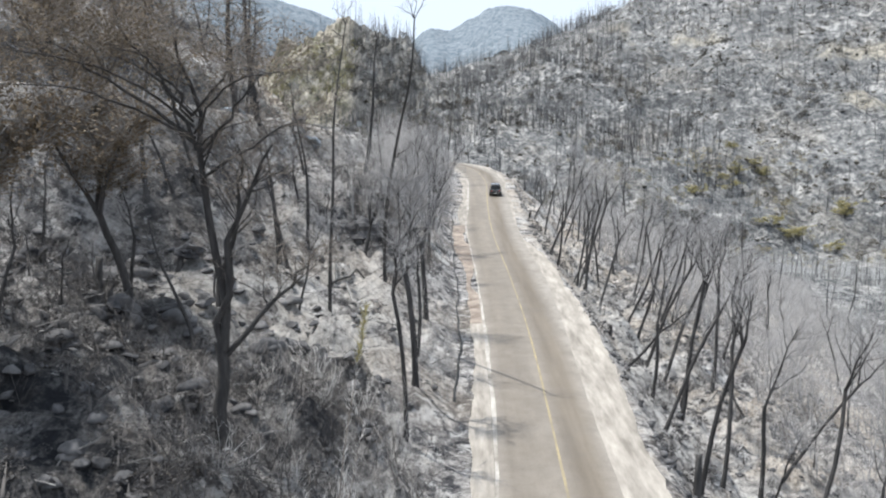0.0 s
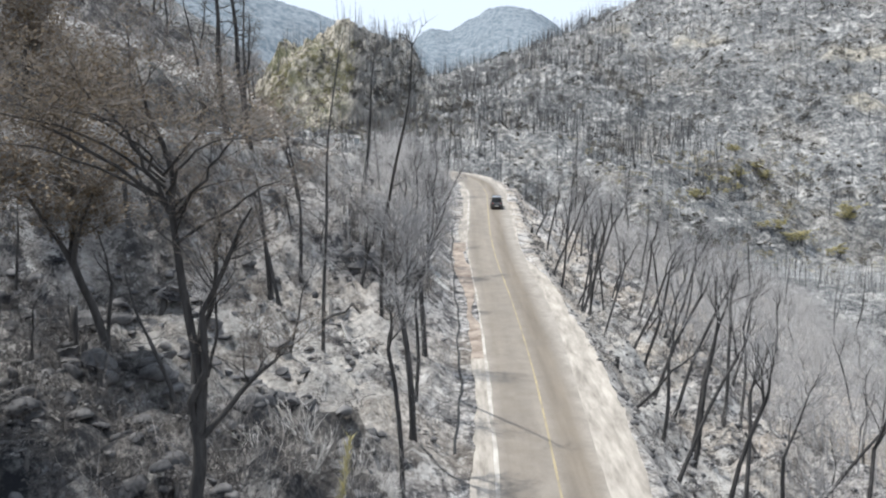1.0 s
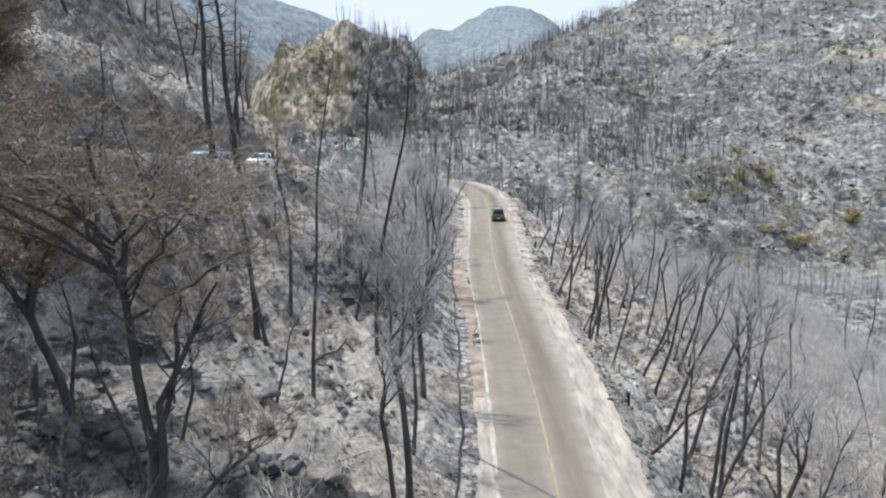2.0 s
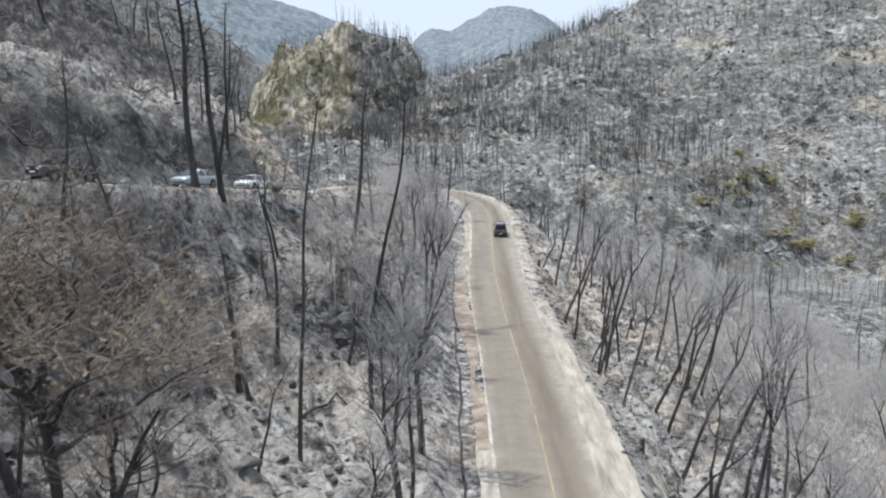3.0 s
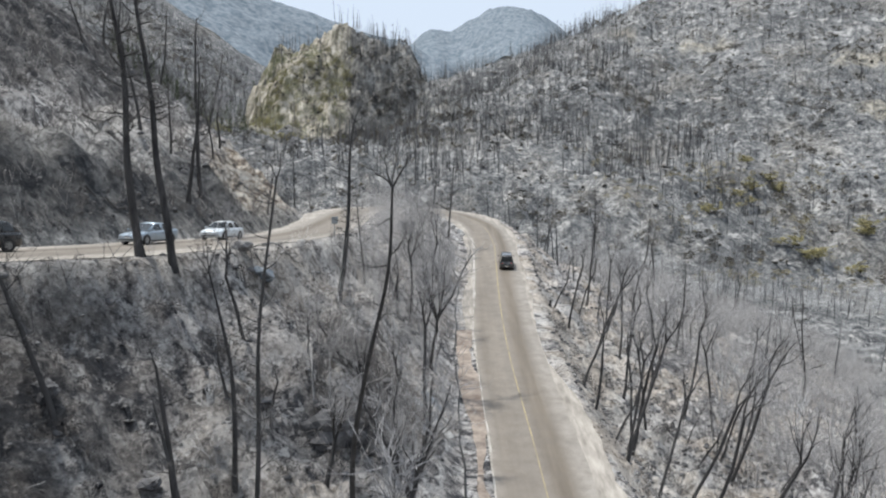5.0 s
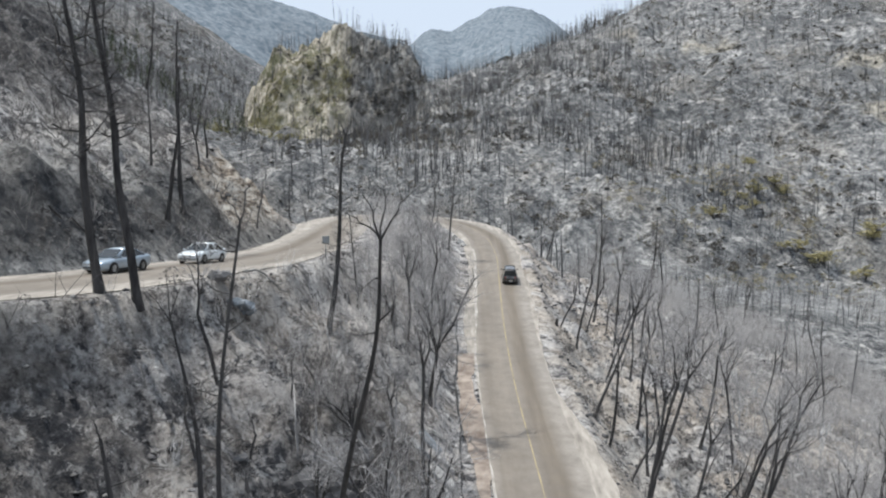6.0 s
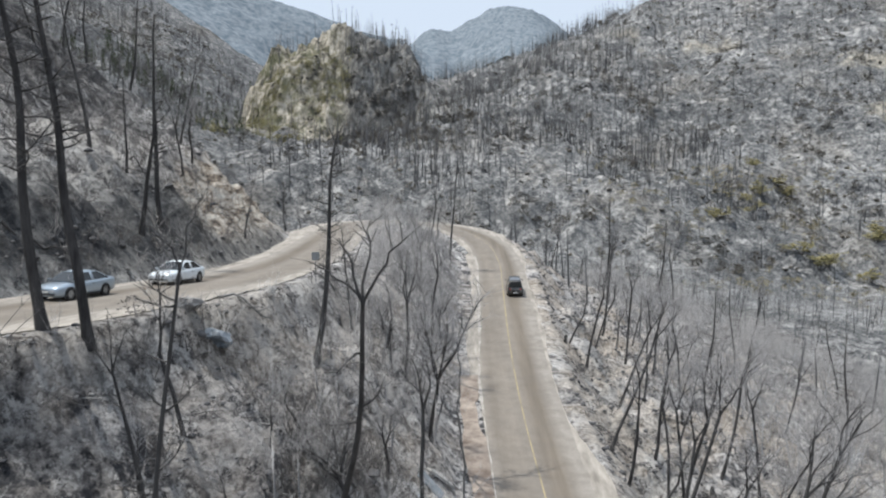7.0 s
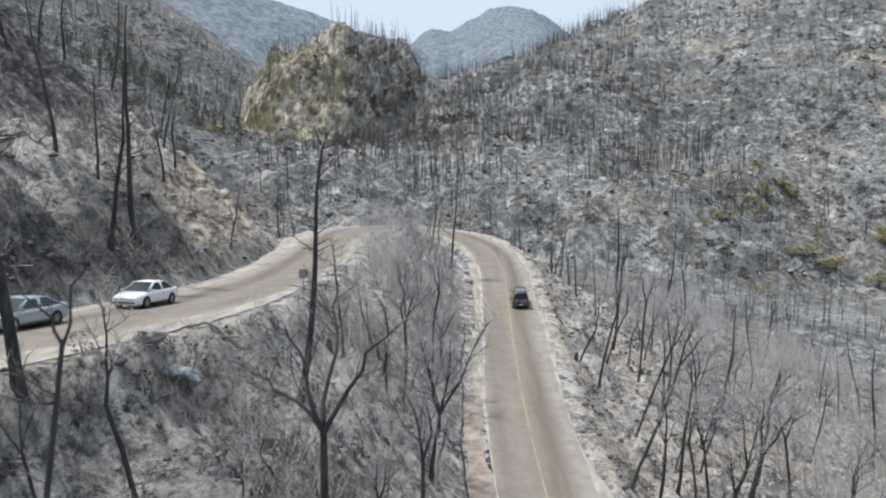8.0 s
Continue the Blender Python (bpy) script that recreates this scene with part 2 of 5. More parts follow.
def value_noise(x, y):
    xi, yi = np.floor(x).astype(int), np.floor(y).astype(int)
    fx, fy = x - xi, y - yi
    fx, fy = fx * fx * (3 - 2 * fx), fy * fy * (3 - 2 * fy)
    g = lambda i, j: _table[i & 255, j & 255]
    return (g(xi, yi) * (1 - fx) + g(xi + 1, yi) * fx) * (1 - fy) + (g(xi, yi + 1) * (1 - fx) + g(xi + 1, yi + 1) * fx) * fy - 0.5


def fractal(x, y, size, octaves=4, gain=0.5):
    total, amp, k = 0, 1.0, 1.0 / size
    for o in range(octaves):
        total = total + amp * value_noise(x * k + 17.3 * o, y * k + 5.1 * o)
        amp, k = amp * gain, k * 2.07
    return total


def mesh_from(name, verts, faces, mats, smooth_shade=False, face_mats=None):
    me = bpy.data.meshes.new(name)
    me.from_pydata([tuple(v) for v in verts], [], [tuple(f) for f in faces])
    for m in (mats if isinstance(mats, (list, tuple)) else [mats]):
        me.materials.append(m)
    if face_mats is not None:
        me.polygons.foreach_set("material_index", np.asarray(face_mats, dtype=np.int32))
    if smooth_shade:
        me.polygons.foreach_set("use_smooth", np.ones(len(me.polygons), dtype=bool))
    me.update()
    return me


def thing(name, label, category, group="", at=None):
    ob = new(name)
    ob.empty_display_size = 0.3
    if at is not None:
        ob.matrix_world = at
    return tagged(ob, label, category, group)


def part(name, data, material, parent, label=""):
    """One mesh object under a thing or a part, from a bmesh or a finished mesh."""
    if isinstance(data, bmesh.types.BMesh):
        me = bpy.data.meshes.new(name)
        data.to_mesh(me)
        data.free()
        data = me
        if material:
            data.materials.append(material)
    ob = new(name, data)
    ob.parent = parent
    return tagged(ob, label)


# ---- the road's middle line: a straight climb, a left hairpin, and back up along the left slope ----
CENTRE = [(2.2, -90, -4.3), (3.2, -40, -0.7), (4.6, 10, 3.0), (5.6, 38, 5.05), (6.3, 60, 6.7), (6.4, 80, 8.15), (6.2, 102, 9.75), (6.6, 123, 11.3), (7.5, 146, 13.1),
          (7.9, 160, 14.5), (6.6, 172, 16.2), (2.0, 180.5, 17.6), (-4.5, 182.5, 18.4), (-10.5, 179.5, 18.9), (-14.6, 171, 19.2), (-15.4, 155, 19.5), (-14.6, 130, 20.1),
          (-14.4, 112, 20.8), (-15.4, 97, 21.7), (-18.0, 85, 22.6), (-22.0, 74, 23.3), (-29, 62, 24.35), (-39, 52, 25.3), (-52, 43, 26.0), (-75, 33, 27.8), (-120, 20, 30)]


def spline(points, step=1.0):
    p = np.array(points, float)
    p = np.vstack([2 * p[0] - p[1], p, 2 * p[-1] - p[-2]])
    out = []
    for i in range(1, len(p) - 2):
        n = max(2, int(np.linalg.norm(p[i + 1] - p[i]) / step))
        t = (np.arange(n) / n)[:, None]
        a, b, c, d = p[i - 1], p[i], p[i + 1], p[i + 2]
        out.append(0.5 * (2 * b + (c - a) * t + (2 * a - 5 * b + 4 * c - d) * t ** 2 + (3 * b - a - 3 * c + d) * t ** 3))
    return np.vstack(out + [p[-2][None]])


ROAD = spline(CENTRE)
TANGENT = np.gradient(ROAD, axis=0)
TANGENT /= np.linalg.norm(TANGENT[:, :2], axis=1)[:, None]
SIDE = np.stack([TANGENT[:, 1], -TANGENT[:, 0]], 1)      # to the right of the way
APEX = int(np.argmin(np.hypot(ROAD[:, 0] + 4.5, ROAD[:, 1] - 182.5)))
UPPER_BEND = APEX + int(np.argmin(np.abs(ROAD[APEX:, 1] - 76)))      # where the upper arm swings away to the left
BANK_FROM, BANK_TO = APEX + 14, APEX + 50                # where the outer side turns from a drop to a cut bank
HALF = 3.35


def nearest(x, y, lo, hi):
    """Index of the nearest middle-line point in [lo, hi), and the distance to it."""
    best, at = np.full(x.shape, 1e18), np.zeros(x.shape, int)
    for i in range(lo, hi):
        d = (x - ROAD[i, 0]) ** 2 + (y - ROAD[i, 1]) ** 2
        m = d < best
        best[m], at[m] = d[m], i
    return at, np.sqrt(best)


def far_land(x, y):
    """Valley floor, the hill across the valley, the rocky knoll, the left valley side."""
    n1, n2, n3 = fractal(x, y, 260, 5), fractal(x + 900, y, 90, 5, 0.55), fractal(x, y + 300, 22, 4, 0.6)
    floor = -10 - 0.12 * np.clip(x - 20, 0, 160) - 5 * smooth(180, 420, y) + 5 * n2 + 1.5 * n3
    # the hill: steeper and lower at its foot towards the right
    xr = np.clip(x, -60, 420)
    foot, rise = 14 - 0.12 * xr, 0.21 + 0.00105 * xr
    u = y - 480 + 14 * n1
    gully = np.abs(fractal(x - 0.3 * y, y * 0.35, 120, 4, 0.5))
    hill = foot + np.where(u > 0, rise * u, 0.5 * u) + 11 * n2 + 9 * n3 + 3.5 * fractal(x - 70, y, 13, 3, 0.6) - 26 * (0.25 - gully) * smooth(20, 120, u)
    crest = 110 + 0.15 * xr + 0.001 * xr ** 2 + 0.45 * np.maximum(0, x - 420) + 7 * n2 + 3 * n3
    hill = soft_min(hill, crest - 0.25 * np.maximum(0, y - 950), 10)
    side = -45 + 0.45 * np.maximum(0, x - 120 - 0.30 * y) + 14 * n2 * smooth(110, 220, x - 0.18 * y) + 2 * n3      # the valley's right flank
    # the knoll: a steep bare cliff on the sunlit side of its edge, a scrubby face on the dim side
    kx, q = x + 75, 700 - y
    front, back = np.maximum(q, 0), np.maximum(-q, 0)
    lit_side = smooth(12, -4, kx)
    ribs = np.abs(fractal(0.8 * x + 0.6 * y, 0.8 * y - 0.6 * x, 42, 5, 0.6)) + 0.5 * np.abs(fractal(0.6 * x - 0.8 * y, 0.6 * y + 0.8 * x, 17, 4, 0.6))
    top = np.minimum(131 - 0.004 * np.minimum(kx, 0) ** 2, np.minimum(132 + 1.6 * (kx + 42), 66 + 4.5 * (kx + 79)))
    lit_face = top - 1.55 * front - 0.5 * back
    dim_face = soft_min(133 - 0.50 * kx - 0.95 * np.maximum(0, front - 0.9 * kx) - 0.5 * back, 104 - 2.6 * (kx - 52), 6)
    knoll = soft_min(lit_face, dim_face, 3) - 22 * (ribs - 0.22) + 4 * n3 + 5 * fractal(x + 31, y, 9, 3, 0.6) - 7 * np.abs(fractal(x + 0.25 * y, 0.25 * y, 7.5, 3, 0.6)) * lit_side
    knoll = np.where(knoll > -60, knoll, -60)
    stone = smooth(8, 40, knoll) * (np.abs(kx) < 130) * (np.abs(q) < 170)
    # bare marks the sunlit side, so its lit tone is painted into the colour
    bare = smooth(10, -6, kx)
    # the left valley side, dark with burnt woods, that ends behind the knoll
    west = soft_min(-46 - 0.62 * x + 30 * n1 + 14 * n2 + 4 * n3, 230 + 40 * n1, 20) + 0.10 * np.clip(y - 880, 0, 320) - 0.35 * np.maximum(0, y - 1200)
    fade = smooth(250, 430, y)
    west = west * fade - 60 * (1 - fade)
    h = soft_max(floor, hill, 8)
    h = soft_max(h, side, 12)
    h = soft_max(h, knoll, 5)
    h = soft_max(h, west, 10)
    behind = -5 + 0.35 * np.maximum(0, -y - 120) + 20 * n2
    return soft_max(h, np.where(y < -60, np.minimum(behind, 120), -60), 10), stone, bare


def land(x, y, rough=True):
    """Height of the ground, and how rocky and how green it is."""
    x, y = np.asarray(x, float), np.asarray(y, float)
    base, knoll, bare = far_land(x, y)
    s_at, s_d = nearest(x, y, 0, APEX + 1)
    l_at, l_d = nearest(x, y, APEX, len(ROAD))
    first = s_d < l_d
    at, d = np.where(first, s_at, l_at), np.minimum(s_d, l_d)
    off = (x - ROAD[at, 0]) * SIDE[at, 0] + (y - ROAD[at, 1]) * SIDE[at, 1]
    inside = off < 0
    edge = np.maximum(0, d - 5.0)
    # between the two arms
    ds, dl = np.maximum(0.05, s_d - 5.5), np.maximum(0.05, l_d - 5.5)
    f = ds / (ds + dl)
    f = f - 0.20 * np.exp(-((f - 0.70) / 0.18) ** 2) * smooth(15, 32, ds + dl)      # a bench part-way up
    between = ROAD[s_at, 2] * (1 - f) + ROAD[l_at, 2] * f + np.minimum(ds, dl) * 0.10 * fractal(x, y, 9, 3)
    between = between - 1.5 * smooth(0.0, 2.2, dl) * smooth(5.0, 9.0, ds) * (1 - smooth(66, 84, y) * smooth(3, 7, dl)) * (1 - smooth(92, 104, y)) + 1.3 * np.exp(-((x + 8) / 5) ** 2 - ((y - 88) / 9) ** 2)      # the fill slope below the upper arm
    between = between + 1.9 * np.exp(-((x - 0.5) / 4.5) ** 2 - ((y - 154) / 14) ** 2) * smooth(0, 3, ds)
    # outside: a drop to the valley, or the cut bank of the upper arm
    zr = ROAD[at, 2]
    drop = soft_max(base, zr - 0.35 * smooth(0, 1, edge) - 0.85 * np.minimum(edge, 6.5) - 0.38 * np.maximum(0, edge - 6.5), 2.5)
    bank_n = fractal(x + 40, y, 30, 4)
    bank = zr + 1.25 * np.minimum(edge, 4.5) + 0.75 * np.maximum(0, edge - 4.5) + 9 * bank_n * smooth(4, 30, edge)
    bank = bank + 3.0 * (np.abs(fractal(x, y + 60, 11, 5, 0.6)) - 0.15) * smooth(2, 8, edge)
    bank = bank + 2.6 * np.exp(-((y - 150) / 26) ** 2) * smooth(3, 11, edge)
    bank = soft_min(bank, 150 + 40 * bank_n, 20)
    w = smooth(BANK_FROM, BANK_TO, at) * (1 - smooth(0, 75, y - 166 - 0.10 * np.abs(x + 20)))
    outside = drop * (1 - w) + np.maximum(bank, base * 0 - 50) * w
    outside = np.where(w > 0.02, np.maximum(outside, drop), drop)
    h = np.where(inside, between, outside)
    shoulder = smooth(0, 0.9, d - np.where(inside, 5.0 + 1.1 * np.exp(-((at - UPPER_BEND) / 16.0) ** 2), 4.75 + 1.7 * np.exp(-((at - APEX - 26) / 14.0) ** 2)))
    rocks = np.abs(fractal(x, y, 5.5, 5, 0.62)) * 3.4 + 0.9 * fractal(x, y, 1.7, 3, 0.6) - 1.1
    far_k = smooth(60, 260, d)
    h = h + (rocks * smooth(0.3, 4, edge) * (1 - 0.7 * far_k) if rough else 0)
    h = h + 2.4 * np.exp(-((x + 9.5) / 6) ** 2 - ((y - 29) / 9) ** 2) * smooth(0.3, 4, edge)
    h = (zr - 0.12) * (1 - shoulder) + h * shoulder
    cut = w * (~inside) * smooth(0.5, 3, edge) * (1 - smooth(6.5, 9.5, edge + 3 * fractal(x, y, 6, 3))) * smooth(112, 121, y)
    h = h + cut * (1.6 * np.abs(fractal(x + 0.6 * y, 2.2 * h, 4.5, 4, 0.6)) - 0.5)
    # rock and olive mostly on the lit side, so light goes into the colour
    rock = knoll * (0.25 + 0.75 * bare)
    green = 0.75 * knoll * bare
    for ox, oy, orad in ((302, 622, 26), (222, 800, 32), (345, 700, 40), (150, 850, 24)):
        spot = np.exp(-((x - ox) / orad) ** 2 - ((y - oy) / (0.6 * orad)) ** 2)
        rock = np.maximum(rock, 0.75 * smooth(0.35, 0.9, spot + 0.9 * fractal(x, y, 22, 4, 0.65)) * (spot > 0.05))
        h = h + 7 * spot * np.abs(fractal(x, y, 16, 4, 0.6))
    ash = (1 - smooth(22, 85, d)) * (0.88 + 0.12 * inside) * (1 - w * (~inside) * (1 - smooth(6, 10, edge)))
    # charred ground, plus painted shade below trees, in the hollow and on the bank
    soot_shade = np.exp(-((x + 16) / 10) ** 2 - ((y - 38) / 15) ** 2) * 0.7 + 0.95 * np.exp(-((x + 5.6) / 3.2) ** 2 - ((y - 71.5) / 4) ** 2)
    soot_shade = np.clip(soot_shade + 0.2 * np.exp(-((x + 12) / 6) ** 2 - ((y - 75) / 9) ** 2) + 0.85 * np.exp(-((x + 18) / 7) ** 2 - ((y - 60) / 9) ** 2) + 1.0 * w * (~inside) * smooth(0.5, 2, edge) * (1 - smooth(100, 116, y)) * (1 - smooth(3.5, 6.5, edge + 2 * bank_n)), 0, 1)
    soot_shade = np.clip(soot_shade + 0.8 * np.exp(-((x + 12) / 5) ** 2 - ((y - 23) / 5) ** 2), 0, 1)
    # far left valley side darkened in colour to stand in for its shade
    soot_shade = np.clip(soot_shade + 0.35 * smooth(-40, -110, x) * smooth(260, 380, y) * (1 - np.clip(3 * knoll, 0, 1)), 0, 1)
    # the knoll's dim side and the left foreground's tree shade, painted darker
    soot_shade = np.clip(soot_shade + 0.05 * knoll * (1 - bare) + 0.6 * np.exp(-((x + 15) / 6) ** 2 - ((y - 30) / 7) ** 2), 0, 1)
    soot_shade = np.clip(soot_shade + 0.75 * np.exp(-((x + 5) / 2.8) ** 2 - ((y - 33) / 4) ** 2) + 0.45 * w * (~inside) * smooth(9, 18, edge) * smooth(-24, -36, x), 0, 1)
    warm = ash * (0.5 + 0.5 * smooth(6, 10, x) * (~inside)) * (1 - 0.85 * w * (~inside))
    soot_shade = np.clip(soot_shade + 0.95 * np.exp(-((x + 6.3) / 3.8) ** 2 - ((y - 42) / 3.6) ** 2), 0, 1)
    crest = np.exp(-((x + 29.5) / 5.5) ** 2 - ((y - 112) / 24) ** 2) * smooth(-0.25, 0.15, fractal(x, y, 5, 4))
    soot_shade = np.clip(soot_shade * (1 - 0.85 * crest) + 0.55 * smooth(-35, -40, x) * smooth(70, 85, y) * (1 - smooth(160, 220, y)), 0, 1)
    pale = np.clip(crest + np.exp(-((x + 6.5) / 6) ** 2 - ((y - 55) / 8) ** 2) + 1.0 * np.exp(-((x + 11.5) / 5) ** 2 - ((y - 46.5) / 4.5) ** 2) + 0.95 * np.exp(-((x - 17) / 6) ** 2) * smooth(40, 60, y) * (1 - smooth(110, 150, y)) + 0.9 * np.exp(-(dl / 1.6) ** 2) * inside * (~first) * (1 - smooth(90, 110, y)), 0, 1)
    return h, rock, green, cut, ash, soot_shade, warm, pale


def height(x, y):
    return float(land(np.array([x], float), np.array([y], float))[0][0])


def axis(fine_lo, fine_hi, step, lo, hi, growth):
    vals = list(np.arange(fine_lo, fine_hi + step / 2, step))
    s = step
    while vals[-1] < hi:
        s *= 1 + growth
        vals.append(vals[-1] + s)
    s = step
    while vals[0] > lo:
        s *= 1 + growth
        vals.insert(0, vals[0] - s)
    return np.array(vals)


GX, GY = axis(-40, 40, 0.7, -1500, 1700, 0.028), np.union1d(axis(22, 200, 0.7, -700, 1900, 0.0175), np.arange(588, 728, 2.2))
mx, my = np.meshgrid(GX, GY)
H, ROCK, GREEN, CUT, ASH, SOOT_SHADE, WARM, PALE = land(mx.ravel(), my.ravel())
nx, ny = len(GX), len(GY)
idx = np.arange(nx * ny).reshape(ny, nx)
quads = np.stack([idx[:-1, :-1], idx[:-1, 1:], idx[1:, 1:], idx[1:, :-1]], -1).reshape(-1, 4)
me = bpy.data.meshes.new("ground")
me.vertices.add(nx * ny)
me.vertices.foreach_set("co", np.stack([mx.ravel(), my.ravel(), H], 1).ravel())
me.loops.add(quads.size)
me.loops.foreach_set("vertex_index", quads.ravel().astype(np.int32))
me.polygons.add(len(quads))
me.polygons.foreach_set("loop_start", (np.arange(len(quads)) * 4).astype(np.int32))
me.polygons.foreach_set("use_smooth", np.ones(len(quads), dtype=bool))
for key, vals in (("rock", ROCK), ("green", GREEN), ("cut", CUT), ("ash", ASH), ("soot_shade", SOOT_SHADE), ("warm", WARM), ("pale", PALE)):
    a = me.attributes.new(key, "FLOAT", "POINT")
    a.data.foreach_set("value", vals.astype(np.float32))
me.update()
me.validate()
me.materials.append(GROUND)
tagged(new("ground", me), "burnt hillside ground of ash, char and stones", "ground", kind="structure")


# the hills far behind the valley, their haze painted as a blue base colour
bx, by = np.meshgrid(np.linspace(-2600, 3200, 400), np.linspace(1700, 5200, 150))
far_n = fractal(bx, by, 500, 6, 0.55)
blue_ridge = 425 + 70 * np.exp(-((bx + 55) / 75) ** 2) + 205 * np.exp(-((bx - 285) / 265) ** 2) - 0.30 * np.abs(by - 3650) - 0.06 * np.maximum(0, -bx - 200)
west_ridge = np.minimum(264 - 0.38 * bx, 620) - 0.5 * np.maximum(0, bx) - 0.40 * np.abs(by - 2300)
far_h = np.maximum(blue_ridge + 22 * far_n, west_ridge + 60 * far_n * smooth(0, 250, np.abs(by - 2300))) + 22 * fractal(bx, by + 700, 110, 5, 0.65)
cols = bx.shape[1]
far_faces = [(j * cols + i, j * cols + i + 1, (j + 1) * cols + i + 1, (j + 1) * cols + i) for j in range(bx.shape[0] - 1) for i in range(cols - 1)]
tagged(new("backdrop", mesh_from("backdrop", np.stack([bx.ravel(), by.ravel(), far_h.ravel()], 1), far_faces, HAZE_HILL, True)), "hills far behind the valley with haze painted blue into their colour", "hills", kind="structure")


def ribbon(name, left, right, lift, material, label, category, lo=0, hi=None, wobble=0.0, across=6, narrow=0.0, dusty=0.0, wide=0.0):
    """A strip along the road between two offsets from its middle line."""
    hi = hi or len(ROAD)
    verts, faces, acr = [], [], []
    for k, i in enumerate(range(lo, hi)):
        l = left + wobble * float(value_noise(np.array([i * 0.075]), np.array([left * 3.0]))[0])
        r = right + wobble * float(value_noise(np.array([i * 0.083]), np.array([right * 7.0]))[0])
        l += 0.25 * wobble * float(value_noise(np.array([i * 0.61]), np.array([left * 2.0]))[0])
        r += 0.35 * wobble * float(value_noise(np.array([i * 0.57]), np.array([right * 2.0]))[0]) - narrow * float(smooth(78, 108, ROAD[i, 1])) * (i < APEX - 12) - dusty * (1 - float(smooth(45, 88, ROAD[i, 1]))) * (i < APEX)
        r += wide * math.exp(-((i - APEX - 26) / 14.0) ** 2)
        l -= 0.6 * wide * math.exp(-((i - UPPER_BEND) / 16.0) ** 2)
        if wobble > 0.5:
            l += 0.25 * float(value_noise(np.array([i * 1.9]), np.array([left * 5.0]))[0])
            r += 0.22 * float(value_noise(np.array([i * 1.7]), np.array([right * 5.0]))[0])
        for j in range(across + 1):
            o = l + (r - l) * j / across
            verts.append((ROAD[i, 0] + SIDE[i, 0] * o, ROAD[i, 1] + SIDE[i, 1] * o, ROAD[i, 2] + lift - 0.010 * abs(o)))
            acr.append(o)
        if k:
            a, b = (k - 1) * (across + 1), k * (across + 1)
            faces += [(a + j, a + j + 1, b + j + 1, b + j) for j in range(across)]
    me = mesh_from(name, verts, faces, material, True)
    a = me.attributes.new("across", "FLOAT", "POINT")
    a.data.foreach_set("value", np.array(acr, np.float32))
    ob = new(name, me)
    return tagged(ob, label, category, kind="structure")


ribbon("road", -HALF + 0.05, HALF, 0.0, ASPHALT, "dusty two-lane asphalt mountain road", "road", wobble=0.25, across=10, dusty=0.95)
ribbon("road_shoulder", HALF - 1.6, HALF + 1.5, -0.008, GRAVEL, "pale gravel shoulder of the road", "shoulder", wobble=0.9, narrow=1.1, wide=1.6)
DIRT_FROM, DIRT_TO = [int(np.argmin(np.abs(ROAD[:APEX - 8, 1] - y))) for y in (64, 112)]
ribbon("road_shoulder", -HALF - 1.35, -HALF + 0.05, -0.012, GRAVEL, "pale gravel shoulder of the road", "shoulder", hi=DIRT_FROM + 1, wobble=1.3)
ribbon("road_shoulder", -HALF - 1.35, -HALF + 0.05, -0.012, DIRT, "reddish dirt shoulder of the road", "shoulder", lo=DIRT_FROM, hi=DIRT_TO + 1, wobble=1.3)
ribbon("road_shoulder", -HALF - 1.0, -HALF + 0.4, -0.012, GRAVEL, "pale gravel shoulder of the upper road", "shoulder", lo=DIRT_TO, wobble=1.0, wide=1.6)
ribbon("edge_line", -HALF + 0.06, -HALF + 0.34, 0.006, WHITE_PAINT, "worn white edge line on asphalt", "road marking", hi=APEX - 22, wobble=0.34, across=2)
ribbon("centre_line", -0.065, 0.065, 0.006, YELLOW_PAINT, "worn yellow centre line on asphalt", "road marking", hi=APEX - 8, wobble=0.05, across=1)


# ---- trees ----
class Wood:
    """Collects tapered tubes into one mesh."""

    def __init__(self):
        self.v, self.f = [], []

    def tube(self, pts, radii, sides):
        base = len(self.v)
        for k, (p, r) in enumerate(zip(pts, radii)):
            d = (pts[min(k + 1, len(pts) - 1)] - pts[max(k - 1, 0)]).normalized()
            u = d.cross(Vector((0.31, 0.94, 0.12))).normalized()
            w = d.cross(u)
            for s in range(sides):
                a = 2 * math.pi * s / sides
                self.v.append(p + (u * math.cos(a) + w * math.sin(a)) * r)
        for k in range(len(pts) - 1):
            for s in range(sides):
                a, b = base + k * sides + s, base + k * sides + (s + 1) % sides
                self.f.append((a, b, b + sides, a + sides))

    def spike(self, pts, radius):
        """A thin twig: three-sided, ending in a point."""
        base, n = len(self.v), len(pts)
        for k, p in enumerate(pts[:-1]):
            d = (pts[k + 1] - p).normalized()
            u = d.cross(Vector((0.31, 0.94, 0.12))).normalized()
            w = d.cross(u)
            r = radius * (1 - 0.55 * k / max(1, n - 1))
            for a in (0.0, 2.094, 4.189):
                self.v.append(p + (u * math.cos(a) + w * math.sin(a)) * r)
        self.v.append(pts[-1])
        for k in range(n - 2):
            for s in range(3):
                a, b = base + 3 * k + s, base + 3 * k + (s + 1) % 3
                self.f.append((a, b, b + 3))
                self.f.append((a, b + 3, a + 3))
        k = base + 3 * (n - 2)
        for s in range(3):
            self.f.append((k + s, k + (s + 1) % 3, base + 3 * (n - 1)))

    def mesh(self, name, mat, smooth_shade=True):
        return mesh_from(name, self.v, self.f, mat, smooth_shade)


